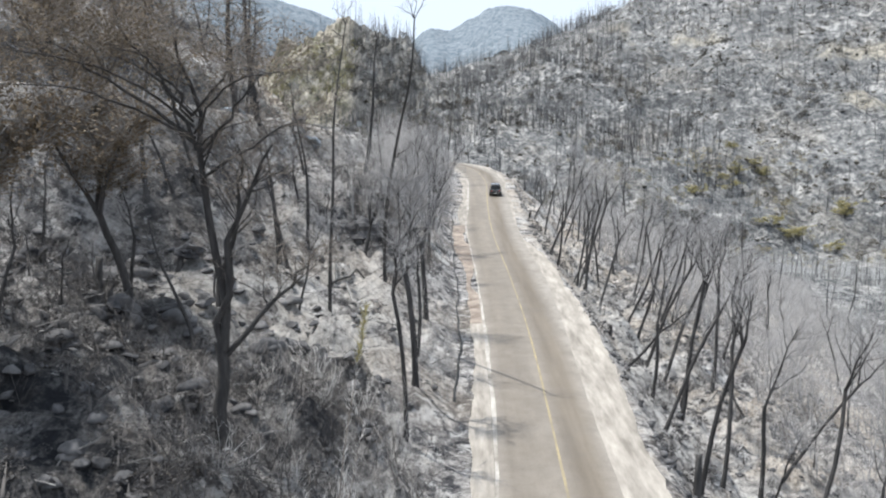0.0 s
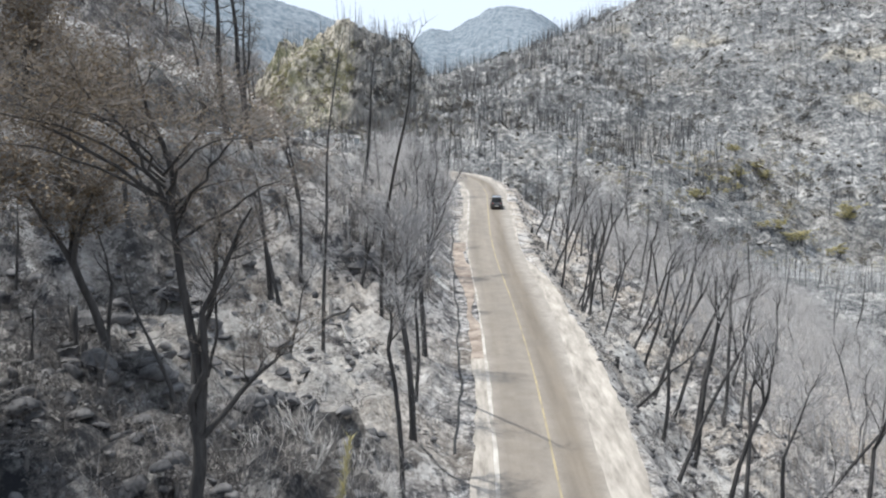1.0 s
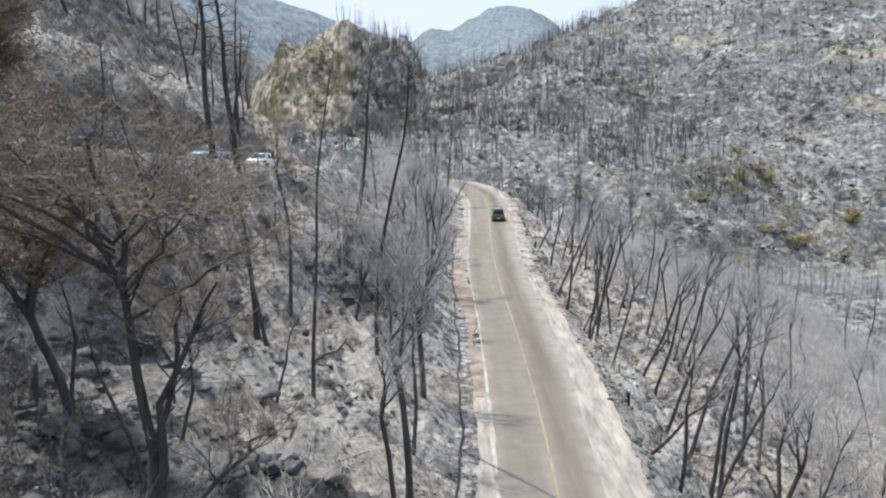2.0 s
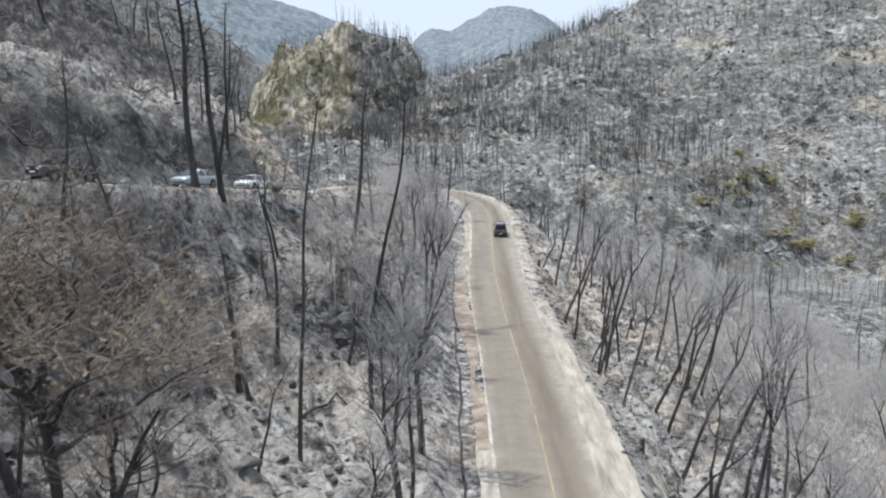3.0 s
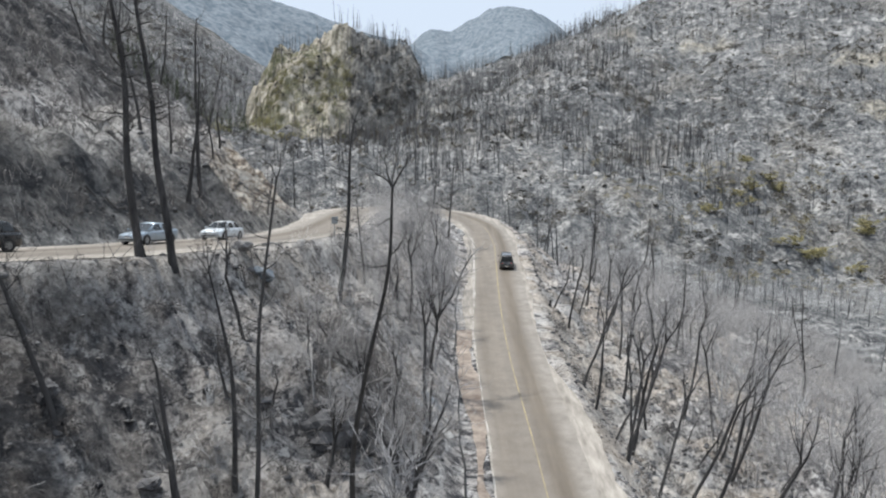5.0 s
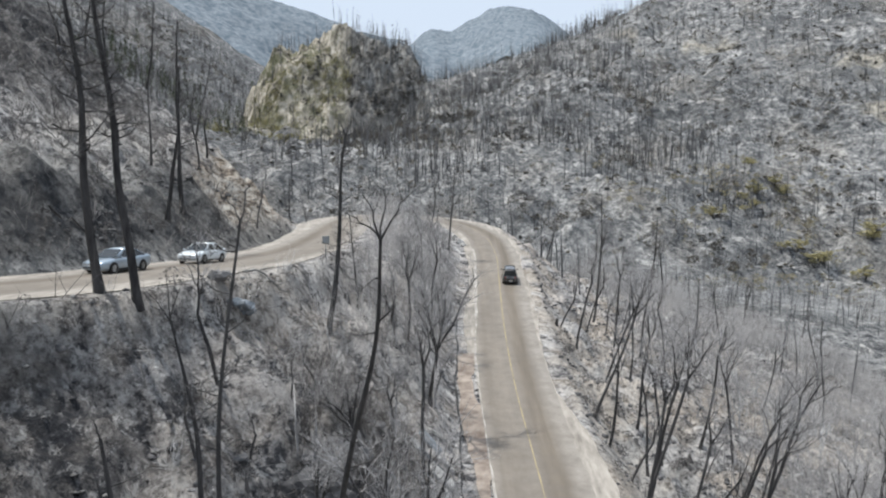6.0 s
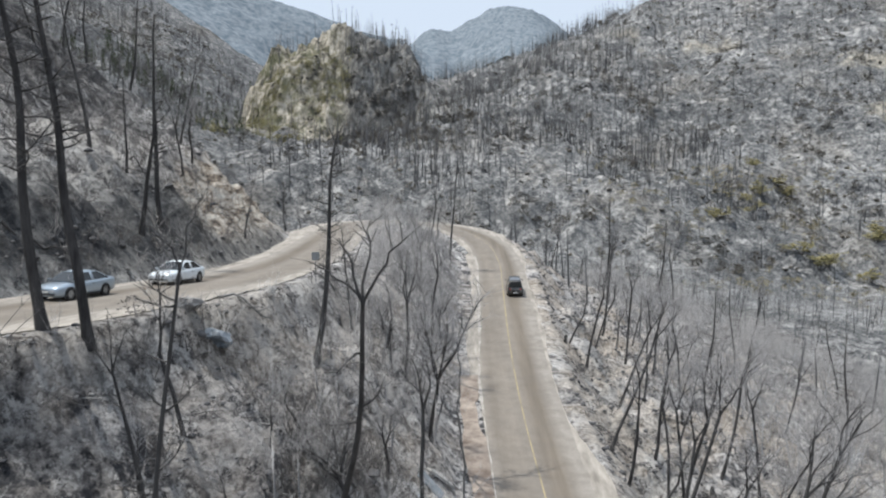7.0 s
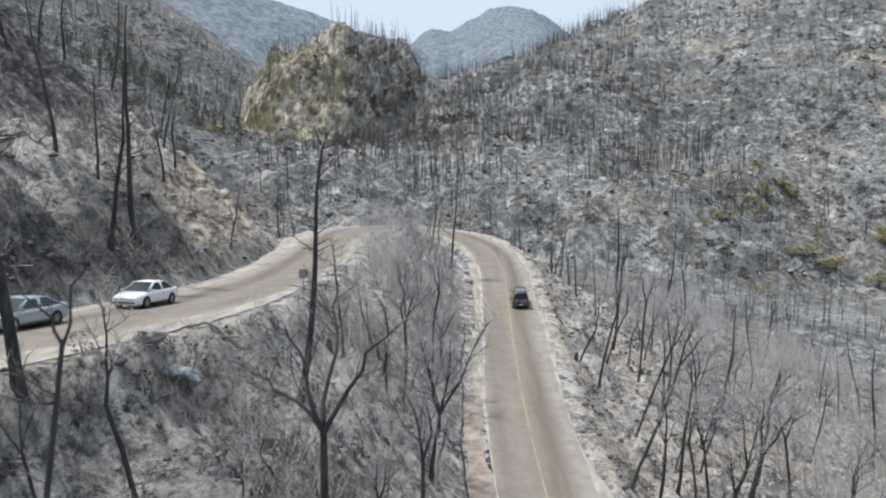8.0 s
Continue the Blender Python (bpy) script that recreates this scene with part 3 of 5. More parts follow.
def grow(rng, start, way, length, radius, bend, up=0.0, steps=6):
    pts, d, p = [start.copy()], way.normalized(), start.copy()
    for _ in range(steps):
        d = (d + Vector((rng.gauss(0, bend), rng.gauss(0, bend), rng.gauss(0, bend) + up))).normalized()
        p = p + d * (length / steps)
        pts.append(p.copy())
    return pts, [radius * (1 - 0.80 * k / steps) for k in range(steps + 1)]


def sprout(rng, pts, t):
    k = min(int(t * (len(pts) - 1)), len(pts) - 2)
    f = t * (len(pts) - 1) - k
    return pts[k].lerp(pts[k + 1], f), (pts[k + 1] - pts[k]).normalized(), k


def tree_meshes(seed, tall, girth, kind, extra=0, bias=(0, 0)):
    """Trunk with limbs, and a crown of fine twigs, for a burnt tree of one kind."""
    rng = random.Random(seed)
    wood, twig = Wood(), Wood()
    limbs = []
    if kind == "pine":
        pts, rad = grow(rng, Vector((0, 0, -0.6)), Vector((rng.gauss(0, 0.03), rng.gauss(0, 0.03), 1)), tall, girth, 0.045, 0.03, 12)
        wood.tube(pts, [r + (girth * 0.5 if k == 0 else 0) for k, r in enumerate(rad)], 7)
        n = rng.randint(16, 24)
        for i in range(n):
            t = 0.35 + 0.63 * (i + rng.random()) / n
            p, d, k = sprout(rng, pts, t)
            a = rng.random() * 6.283
            way = Vector((math.cos(a), math.sin(a), rng.uniform(-0.1, 0.5)))
            limbs.append(grow(rng, p, way, rng.uniform(0.06, 0.16) * tall * (1.25 - 0.8 * t), rad[k] * 0.28 + 0.008, 0.13, 0.06, 4))
        density = 7
    else:
        forks = {"slim": 1, "tall_fork": 2}.get(kind) or rng.randint(2, 4)
        bole = tall * {"fork": rng.uniform(0.36, 0.55), "slim": 0.45, "tall_fork": 0.72}[kind]
        pts, rad = grow(rng, Vector((0, 0, -0.6)), Vector((rng.gauss(0, 0.08), rng.gauss(0, 0.08), 1)), bole + 0.6, girth, 0.06, 0.0, 5)
        rad = [girth * (1 - 0.30 * k / 5) + (girth * 0.45 if k == 0 else 0) for k in range(6)]
        wood.tube(pts, rad, 7)
        spin = rng.random() * 6.283
        for i in range(forks):
            a = spin + 6.283 * i / forks + rng.gauss(0, 0.3)
            tilt = rng.uniform(0.22, 0.45) if kind == "tall_fork" else rng.uniform(0.18, 0.5) if forks > 1 else 0.05
            main = grow(rng, pts[-1] - Vector((0, 0, 0.15)), Vector((math.cos(a) * tilt + bias[0], math.sin(a) * tilt + bias[1], 1)), (tall - bole) * rng.uniform(0.75, 1.05), girth * (0.62 if forks > 1 else 0.7), 0.10, 0.05, 8)
            limbs.append(main)
            for j in range(rng.randint(3, 5) if kind == "tall_fork" else rng.randint(6, 9)):
                t = rng.uniform(0.15, 0.95)
                p, d, k = sprout(rng, main[0], t)
                b = rng.random() * 6.283
                way = d + Vector((math.cos(b), math.sin(b), rng.uniform(0, 0.4))) * rng.uniform(0.6, 1.1)
                limbs.append(grow(rng, p, way, tall * rng.uniform(0.12, 0.26) * (1.15 - 0.6 * t), main[1][k] * 0.5, 0.16, 0.08, 5))
        density = {"tall_fork": 6, "slim": 7}.get(kind, 10)
    density += extra
    fine = []
    for pts, rad in limbs:
        wood.tube(pts, rad, 4)
        for _ in range(density):
            t = rng.uniform(0.2, 1.0)
            p, d, k = sprout(rng, pts, t)
            a = rng.random() * 6.283
            way = d * 0.8 + Vector((math.cos(a), math.sin(a), rng.uniform(-0.2, 0.7)))
            g = grow(rng, p, way, rng.uniform(0.6, 2.0), 0.016, 0.22, 0.06, 2)
            twig.spike(g[0], 0.017)
            fine.append(g[0])
    for pts in fine:
        for _ in range(2):
            p, d, k = sprout(rng, pts, rng.uniform(0.2, 1.0))
            a = rng.random() * 6.283
            way = d + Vector((math.cos(a), math.sin(a), rng.uniform(-0.2, 0.8))) * 0.9
            g = grow(rng, p, way, rng.uniform(0.3, 1.0), 0.010, 0.2, 0.05, 1)
            twig.spike(g[0], 0.011)
    return wood, twig, fine


def leaf_cloud(rng, fine, count, size, low=0.0):
    v, f = [], []
    high = [p for p in fine if p[0].z >= low] or fine
    for _ in range(count):
        p = rng.choice(rng.choice(high)) + Vector((rng.gauss(0, 0.16), rng.gauss(0, 0.16), rng.gauss(0, 0.14)))
        u = Vector((rng.gauss(0, 1), rng.gauss(0, 1), rng.gauss(0, 0.6))).normalized()
        w = u.cross(Vector((rng.gauss(0, 1), rng.gauss(0, 1), rng.gauss(0, 1)))).normalized()
        s = size * rng.uniform(0.6, 1.4)
        b = len(v)
        v += [p - u * s, p + w * s * 0.35, p + u * s, p - w * s * 0.35]
        f.append((b, b + 1, b + 2, b + 3))
    return v, f


LABELS = {"tall_fork": "tall slender burnt trunk forked near the top", "pine": "tall charred pine snag with thin bare branches", "fork": "burnt forked tree with bare grey twigs", "slim": "slim burnt tree with bare branches"}


def make_tree(seed, tall, girth, kind, leaves=None, extra=0, bias=(0, 0), low=0.35):
    wood, twig, fine = tree_meshes(seed, tall, girth, kind, extra, bias)
    label = leaves[3] if leaves else LABELS[kind]
    root = thing("burnt_tree", label, "tree", "burnt trees on the slopes")
    part("trunk", wood.mesh("trunk", BARK), None, root, "charred dark trunk and limbs")
    part("crown", twig.mesh("crown", DARK_TWIG if kind == "pine" else TWIG, False), None, root, "fine bare grey twigs")
    if leaves:
        v, f = leaf_cloud(random.Random(seed + 1), fine, leaves[1], leaves[2], tall * low)
        part("foliage", mesh_from("foliage", v, f, leaves[0]), None, root, "scorched leaves left on the crown")
    return root


PROTO = {}
for n, (tall, girth, kind) in enumerate([(17, 0.24, "pine"), (14, 0.19, "pine"), (12, 0.16, "pine"), (11, 0.22, "fork"), (9, 0.17, "fork"), (10, 0.15, "fork"), (8, 0.12, "slim"), (10, 0.13, "slim"), (6, 0.09, "slim"), (14, 0.16, "tall_fork"), (12, 0.13, "tall_fork")]):
    ob = make_tree(100 + n, tall, girth, kind)
    PROTO.setdefault(kind, []).append((ob, tall))
USED = set()


def plant(kind, which, x, y, tall=None, turn=0.0, lean_x=0.0, lean_y=0.0):
    """A burnt tree rooted at x, y; lean in degrees towards +x and +y."""
    ob, size = PROTO[kind][which % len(PROTO[kind])]
    s = (tall or size) / size
    m = Matrix.Translation((x, y, height(x, y))) @ Euler((radians(-lean_y), radians(lean_x), 0)).to_matrix().to_4x4() @ Matrix.Rotation(turn, 4, "Z") @ Matrix.Diagonal((0.6 * s + 0.4, 0.6 * s + 0.4, s, 1))
    if ob.name not in USED:
        USED.add(ob.name)
        ob.matrix_basis = m
        return ob
    made = copy_thing(ob, Matrix.Identity(4))
    made.matrix_basis = m
    return made


# the trees that stand out, one by one
plant("pine", 1, 0.6, 155.6, 13.5, 0.9, 1, 0)
plant("pine", 0, -17.2, 71.8, 20, 5.2, -5, 0)
plant("pine", 2, -17.2, 60.5, 12, 3.0, -11, 0)
plant("slim", 1, -18.3, 58.0, 9, 0.2, -5, 0)
plant("pine", 1, -19.2, 55.0, 14, 0.2, -9, 0)
plant("pine", 0, -23.3, 105.2, 17.5, 0.2, -2, 0)
plant("pine", 2, -26.8, 108.0, 8.5, 1.2, 3, 0)
plant("pine", 1, -29.0, 106.0, 14, 2.2, -2, 0)
plant("pine", 2, -7.0, 98.0, 8, 0.9, -2, 0)
plant("slim", 1, -11.8, 73.5, 9, 0.3, 1, 0)
plant("slim", 0, -16.2, 43.5, 8, 0.3, -8, 0)
plant("slim", 2, -9.0, 52.3, 6, 1.3, 6, 0)
for x, y, tall, k in ((13.7, 85.5, 13, 1), (14.9, 89.4, 14, 0), (12.6, 93.4, 11, 2), (17.7, 106, 12, 0), (15.6, 112, 12, 1), (21.1, 124.3, 12, 2), (15.0, 124.7, 11, 0), (18.7, 100, 12, 1), (15.6, 54.3, 13, 0), (14.4, 57, 12, 2), (17.5, 61, 13, 1), (13.4, 50, 11, 1), (16.0, 47, 12, 0), (19.5, 50, 13, 2), (13.2, 42, 11, 1), (18, 40, 13, 0), (22, 44, 12, 2)):
    plant(("tall_fork", "tall_fork", "slim")[k], int(x * 7 + y) % 3 if k == 2 else 1 + int(x * 3 + y) % 2, x, y, tall, x * 3.1, 9 + 4 * math.sin(y), 3 * math.cos(y * 2.0))
tagged(plant("slim", 1, 13.0, 58.6, 8, 0.3, 52, -8), "charred trunk leaning far over beside the road")

def guided_tree(seed, bole, girth, guides, leaves, label):
    """A large tree whose main limbs follow given ends: (height up the stem, end offset, thickness, leafy)."""
    r, wood, twig, tips = random.Random(seed), Wood(), Wood(), []
    root = thing("burnt_tree", label, "tree", "burnt trees on the slopes")
    stem = [Vector((0.10 * math.sin(1.7 * k), 0.06 * k, -0.6 + (bole + 0.6) * k / 6)) for k in range(7)]
    wood.tube(stem, [girth * (1.5 if k == 0 else 1.12 - 0.05 * k) for k in range(7)], 10)
    for up, end, thick, leafy in guides:
        slide = max(0.0, (up - bole) / (guides[0][1][2] - bole))
        a, b = Vector((0.1, 0.3, up)).lerp(Vector((guides[0][1][0], guides[0][1][1], up)), slide), Vector(end)
        bow = Vector((r.gauss(0, 0.35), r.gauss(0, 0.35), 0.10 * (b - a).length))
        main = [a.lerp(b, k / 9) + bow * math.sin(math.pi * k / 9) + Vector((r.gauss(0, 0.10), r.gauss(0, 0.10), 0)) * (k > 0) for k in range(10)]
        wood.tube(main, [thick * (1 - 0.085 * k) for k in range(10)], 7)
        for j in range(15):
            t = r.uniform(0.42, 1.0)
            p, d, k = sprout(r, main, t)
            q = r.random() * 6.283
            g = grow(r, p, d * 0.7 + Vector((math.cos(q), math.sin(q), r.uniform(0.0, 0.5))), r.uniform(1.2, 3.0), thick * 0.30 * (1.25 - t), 0.17, 0.05, 6)
            wood.tube(g[0], g[1], 4)
            for _ in range(9):
                p2, d2, k2 = sprout(r, g[0], r.uniform(0.25, 1.0))
                q = r.random() * 6.283
                h = grow(r, p2, d2 * 0.8 + Vector((math.cos(q), math.sin(q), r.uniform(-0.3, 0.5))), r.uniform(0.5, 1.2), 0.012, 0.2, -0.02, 3)
                twig.spike(h[0], 0.012)
                if r.random() < leafy:
                    tips.append(h[0])
                for _ in range(2):
                    p3, d3, k3 = sprout(r, h[0], r.uniform(0.2, 1.0))
                    q = r.random() * 6.283
                    e = grow(r, p3, d3 + Vector((math.cos(q), math.sin(q), r.uniform(-0.3, 0.5))) * 0.9, r.uniform(0.3, 0.7), 0.008, 0.2, 0, 1)
                    twig.spike(e[0], 0.008)
    part("trunk", wood.mesh("trunk", BARK), None, root, "charred dark trunk and limbs")
    part("crown", twig.mesh("crown", MID_TWIG, False), None, root, "fine bare twigs")
    v, f = leaf_cloud(r, tips, leaves[0], leaves[1], -9)
    part("foliage", mesh_from("foliage", v, f, BROWN_LEAF), None, root, "scorched leaves left on the crown")
    return root


def slender_tree(seed, x, y, top, way, girth, forks, branches, label):
    """A bare tree whose trunk bends through given offsets (x, y, share of its height) up to the level top, with prongs at the tip and side branches."""
    tall = top - height(x, y)
    r, wood, twig = random.Random(seed), Wood(), Wood()
    root = thing("burnt_tree", label, "tree", "burnt trees on the slopes")
    trunk = [Vector(p) for p in spline([(0, 0, -0.6)] + [(a, b, c * tall) for a, b, c in way], 0.9)]
    n = len(trunk) - 1
    wood.tube(trunk, [girth * (1.35 if k == 0 else 1.0 - 0.74 * k / n) for k in range(n + 1)], 8)
    limbs = []
    for dx, dy, dz in forks:
        p = trunk[-1] - Vector((0, 0, 0.1))
        limbs.append([p + Vector((dx, dy, dz)) * (k / 6) + Vector((r.gauss(0, 0.03), r.gauss(0, 0.03), 0.12 * math.sin(math.pi * k / 6))) * (k > 0) for k in range(7)])
        wood.tube(limbs[-1], [girth * 0.21 * (1 - 0.12 * k) for k in range(7)], 6)
    for _ in range(branches):
        p, d, k = sprout(r, trunk, r.uniform(0.40, 0.99))
        a = r.random() * 6.283
        g = grow(r, p, Vector((math.cos(a), math.sin(a), r.uniform(-0.05, 0.6))), r.uniform(0.5, 1.9), girth * 0.16 + 0.006, 0.14, 0.05, 5)
        wood.tube(g[0], g[1], 4)
        limbs.append(g[0])
    for pts in limbs:
        for _ in range(7):
            p, d, k = sprout(r, pts, r.uniform(0.25, 1.0))
            a = r.random() * 6.283
            g = grow(r, p, d * 0.9 + Vector((math.cos(a), math.sin(a), r.uniform(-0.1, 0.6))), r.uniform(0.3, 1.1), 0.012, 0.2, 0.04, 2)
            twig.spike(g[0], 0.011)
    part("trunk", wood.mesh("trunk", BARK), None, root, "charred dark trunk and limbs")
    part("crown", twig.mesh("crown", DARK_TWIG, False), None, root, "fine bare twigs")
    root.matrix_basis = Matrix.Translation((x, y, height(x, y)))
    return root


slender_tree(341, -4.3, 62.5, 28.0, ((0.05, -1.0, 0.15), (0.4, -3.2, 0.36), (1.3, -6.2, 0.6), (2.3, -8.8, 0.82), (2.6, -10.5, 1)), 0.16, ((0.85, -0.3, 1.3), (-0.5, 0.2, 1.2), (-1.0, 0.3, 0.7), (0.1, 0.8, 1.5)), 9, "tall slender burnt tree with a bent forked trunk")
slender_tree(342, -7.5, 55.5, 28.2, ((0.1, 0, 0.2), (0.35, 0, 0.45), (0.5, 0, 0.7), (1.3, 0, 1)), 0.14, ((0.5, 0.1, 1.6), (-0.8, 0.1, 1.0)), 20, "tall charred snag with short broken branches")
slender_tree(343, -15.6, 72.5, 41.0, ((-0.3, 0, 0.14), (-0.75, 0, 0.32), (-0.9, 0, 0.52), (-1.5, 0, 0.77), (-1.9, 0, 1)), 0.24, ((-0.2, 0, 2.0),), 34, "tall charred pine with thin bare branches beside the upper road")
slender_tree(347, -11.3, 58.7, 20.2, ((-0.2, 0, 0.3), (-0.5, 0, 0.7), (-0.8, 0, 1)), 0.22, ((-0.3, 0.1, 0.8),), 4, "thick black snapped trunk on the ash")
slender_tree(344, -10.5, 57.8, 18.5, ((-0.5, 0.3, 0.27), (-1.0, 0.5, 0.6), (-1.7, 0.8, 1)), 0.15, ((-0.5, 0.2, 1.2),), 3, "charred leaning trunk beside a tall pine")
slender_tree(345, -8.0, 86.4, 31.4, ((0.55, 0, 0.19), (0.95, 0, 0.48), (1.15, 0, 0.83), (1.5, 0, 1)), 0.23, ((0.5, 0, 1.0), (-0.5, 0.3, 0.9)), 34, "charred pine with bare side branches above the road")
slender_tree(346, -10.2, 63.6, 23.5, ((0.1, 0, 0.27), (0.0, 0, 0.55), (-0.5, 0, 0.82), (-0.9, 0, 1)), 0.15, ((-1.0, 0, 1.3), (0.5, 0.2, 1.6), (-0.3, 0.6, 1.9)), 8, "bare burnt tree forked above a bent trunk")

# low fork, three rising limbs, a bare limb reaching right, leafy limbs spreading left
big_tree = guided_tree(321, 4.3, 0.25, ((4.0, (-0.9, -0.3, 15.2), 0.18, 0.3), (5.6, (0.9, 0.2, 11.4), 0.12, 0.05), (3.9, (2.3, -0.4, 11.4), 0.16, 0.05), (3.7, (3.2, 0.3, 7.0), 0.12, 0.02), (11.2, (-3.0, -0.6, 14.4), 0.08, 0.9),
    (11.6, (-4.8, -1.5, 14.8), 0.07, 1.0), (12.4, (-2.2, -3.0, 15.2), 0.06, 0.8), (12.0, (-5.5, -3.5, 14.3), 0.055, 1.0), (11.4, (-6.5, -1.0, 13.4), 0.06, 1.0), (11.0, (2.0, -1.5, 13.8), 0.06, 0.15), (12.4, (0.8, -2.5, 15.0), 0.055, 0.2), (10.2, (3.2, 0.5, 12.4), 0.06, 0.05),
    (12.2, (-1.5, -5.0, 14.2), 0.05, 0.6), (11.8, (3.6, -5.0, 13.4), 0.05, 0.2)), (12000, 0.055), "large forked tree with scorched brown leaves on top")
big_tree.matrix_basis = Matrix.Translation((-8.05, 30.0, height(-8.05, 30.0)))
olive_tree = make_tree(333, 11, 0.2, "fork", (BROWN_LEAF, 15000, 0.085, "scorched tree with brown-olive leaves"), 16)
olive_tree.matrix_basis = Matrix.Translation((-15.9, 43.0, height(-15.9, 43.0))) @ Matrix.Rotation(2.6, 4, "Z") @ Matrix.Diagonal((1.2, 1.2, 1.0, 1))
# copies, mostly out of view on the left, added to shade the slope
for k, (x, y, turn) in enumerate(((-16.0, 23.5, 1.9), (-18.3, 33.5, 3.3), (-17.6, 28.5, 0.4), (-24.0, 56.5, 2.4), (-20.5, 24.5, 0.9))):
    shade_tree = copy_thing(olive_tree, Matrix.Identity(4))
    shade_tree.matrix_basis = Matrix.Translation((x, y, height(x, y))) @ Matrix.Rotation(turn, 4, "Z") @ Matrix.Diagonal((1.3, 1.3, 1.15, 1))

# slender trees on the cut slope whose shadows cross the road
for k, (x, y, tall) in enumerate(((-1.8, 40.0, 10), (-1.5, 46.0, 12), (-1.6, 52.0, 11), (-1.2, 61.0, 11.5), (-1.4, 78.5, 11), (-1.2, 93.0, 11), (-3.0, 99.0, 9), (-1.4, 112.0, 11), (-2.4, 131.0, 10), (-2.4, 150.0, 10))):
    plant("fork" if k in (1, 3, 5) else "slim" if k % 3 == 2 else "tall_fork", k, x, y, tall, 1.3 * k, 3, -2)


def plumed_tree(seed, x, y, tip):
    """A young tree of pale upright stems with feathery side twigs and one yellowing tip."""
    root = thing("plumed_tree", "slender pale young tree with feathery stems and yellowing tip", "tree")
    r, wood, twig, tuft = random.Random(seed), Wood(), Wood(), Wood()
    foot, rise = Vector((0, 0, -0.4)), tip - height(x, y)
    trunk = grow(r, foot, Vector((0, 0, 1)), rise * 0.62, 0.055, 0.02, 0.02, 8)
    wood.tube(trunk[0], trunk[1], 6)
    ends = [(trunk[0][-1], Vector((0, 0, 1)), rise * 0.39)]
    for _ in range(9):
        p, d, k = sprout(r, trunk[0], r.uniform(0.62, 1.0))
        a = r.random() * 6.283
        ends.append((p, Vector((math.cos(a) * 0.55, math.sin(a) * 0.55, 1)), r.uniform(1.4, 2.9)))
    for n, (p, d, long) in enumerate(ends):
        stem = grow(r, p, d, long, 0.018, 0.06, 0.05, 7)
        wood.tube(stem[0], stem[1], 4)
        for _ in range(34):
            q, e, k = sprout(r, stem[0], r.uniform(0.25, 1.0))
            a = r.random() * 6.283
            g = grow(r, q, Vector((math.cos(a) * 0.6, math.sin(a) * 0.6, 0.9)), r.uniform(0.12, 0.36), 0.006, 0.12, 0, 2)
            twig.spike(g[0], 0.008)
        if n == 0:
            for _ in range(110):
                q, e, k = sprout(r, stem[0], r.uniform(0.72, 1.0))
                a = r.random() * 6.283
                g = grow(r, q, Vector((math.cos(a) * 0.6, math.sin(a) * 0.6, 0.9)), r.uniform(0.12, 0.30), 0.008, 0.12, 0, 1)
                tuft.spike(g[0], 0.013)
    part("trunk", wood.mesh("trunk", MID_TWIG), None, root, "thin pale stems")
    part("crown", twig.mesh("crown", PALE_TWIG, False), None, root, "feathery ashen twigs")
    part("tip", tuft.mesh("tip", OLIVE_LEAF, False), None, root, "yellow-green tuft")
    root.matrix_basis = Matrix.Translation((x, y, height(x, y)))


plumed_tree(361, -2.45, 18.7, 16.9)
# tall pines on the left, never in view, added to shade the slope
for k, (x, y, tall) in enumerate(((-23, 40, 15), (-21.5, 35, 15), (-27, 37, 16), (-24.5, 31, 16), (-19.5, 30, 14))):
    plant("pine", k, x, y, tall, 2.1 * k, -3, 0)

rng = random.Random(11)


def clear_of(placed, x, y, gap):
    return all((x - a) ** 2 + (y - b) ** 2 > gap * gap for a, b in placed)


placed = [(o.matrix_basis.translation.x, o.matrix_basis.translation.y) for o in scene.objects if o.get("category") == "tree"]


def road_gap(x, y):
    return float(np.min(np.hypot(ROAD[:, 0] - x, ROAD[:, 1] - y)))


def scatter(count, box, kinds, gap, lean=0.0, fit=None, tall=(0.75, 1.15)):
    n, tries = 0, 0
    while n < count and tries < count * 40:
        tries += 1
        x, y = rng.uniform(box[0], box[1]), rng.uniform(box[2], box[3])
        if road_gap(x, y) < 6.0 or not clear_of(placed, x, y, gap) or (fit and not fit(x, y)):
            continue
        if abs(x) < 6.0 and y < 52:      # the flight's corridor
            continue
        kind = rng.choice(kinds)
        w = rng.randrange(3) if kind != "tall_fork" else rng.randrange(1, 3)
        size = PROTO[kind][w % len(PROTO[kind])][1]
        plant(kind, w, x, y, size * rng.uniform(*tall), rng.random() * 6.28, lean + rng.gauss(0, 6), rng.gauss(0, 5))
        placed.append((x, y))
        n += 1


scatter(13, (12, 24, 24, 100), ["tall_fork"], 2.6, 14, None, (0.85, 1.2))
scatter(32, (13, 38, 24, 150), ["tall_fork", "slim", "tall_fork", "slim"], 1.9, 11)
scatter(42, (13, 80, 60, 240), ["tall_fork", "slim", "pine"], 3.0, 6)
upper_gap = lambda x, y: float(np.min(np.hypot(ROAD[APEX + 20:, 0] - x, ROAD[APEX + 20:, 1] - y))) > 9.5
scatter(30, (-12, 0, 92, 165), ["slim", "fork", "slim"], 2.2, -1, upper_gap, (0.4, 0.75))
scatter(7, (-13, -2, 60, 92), ["slim", "fork"], 3.0, -2, upper_gap, (0.35, 0.6))
scatter(8, (-24, -10, 38, 47), ["slim", "slim", "pine"], 2.8, -3, upper_gap, (0.5, 0.75))
scatter(46, (-80, -20, 74, 190), ["pine", "slim", "pine", "fork"], 3.0, 0, None, (0.6, 0.95))
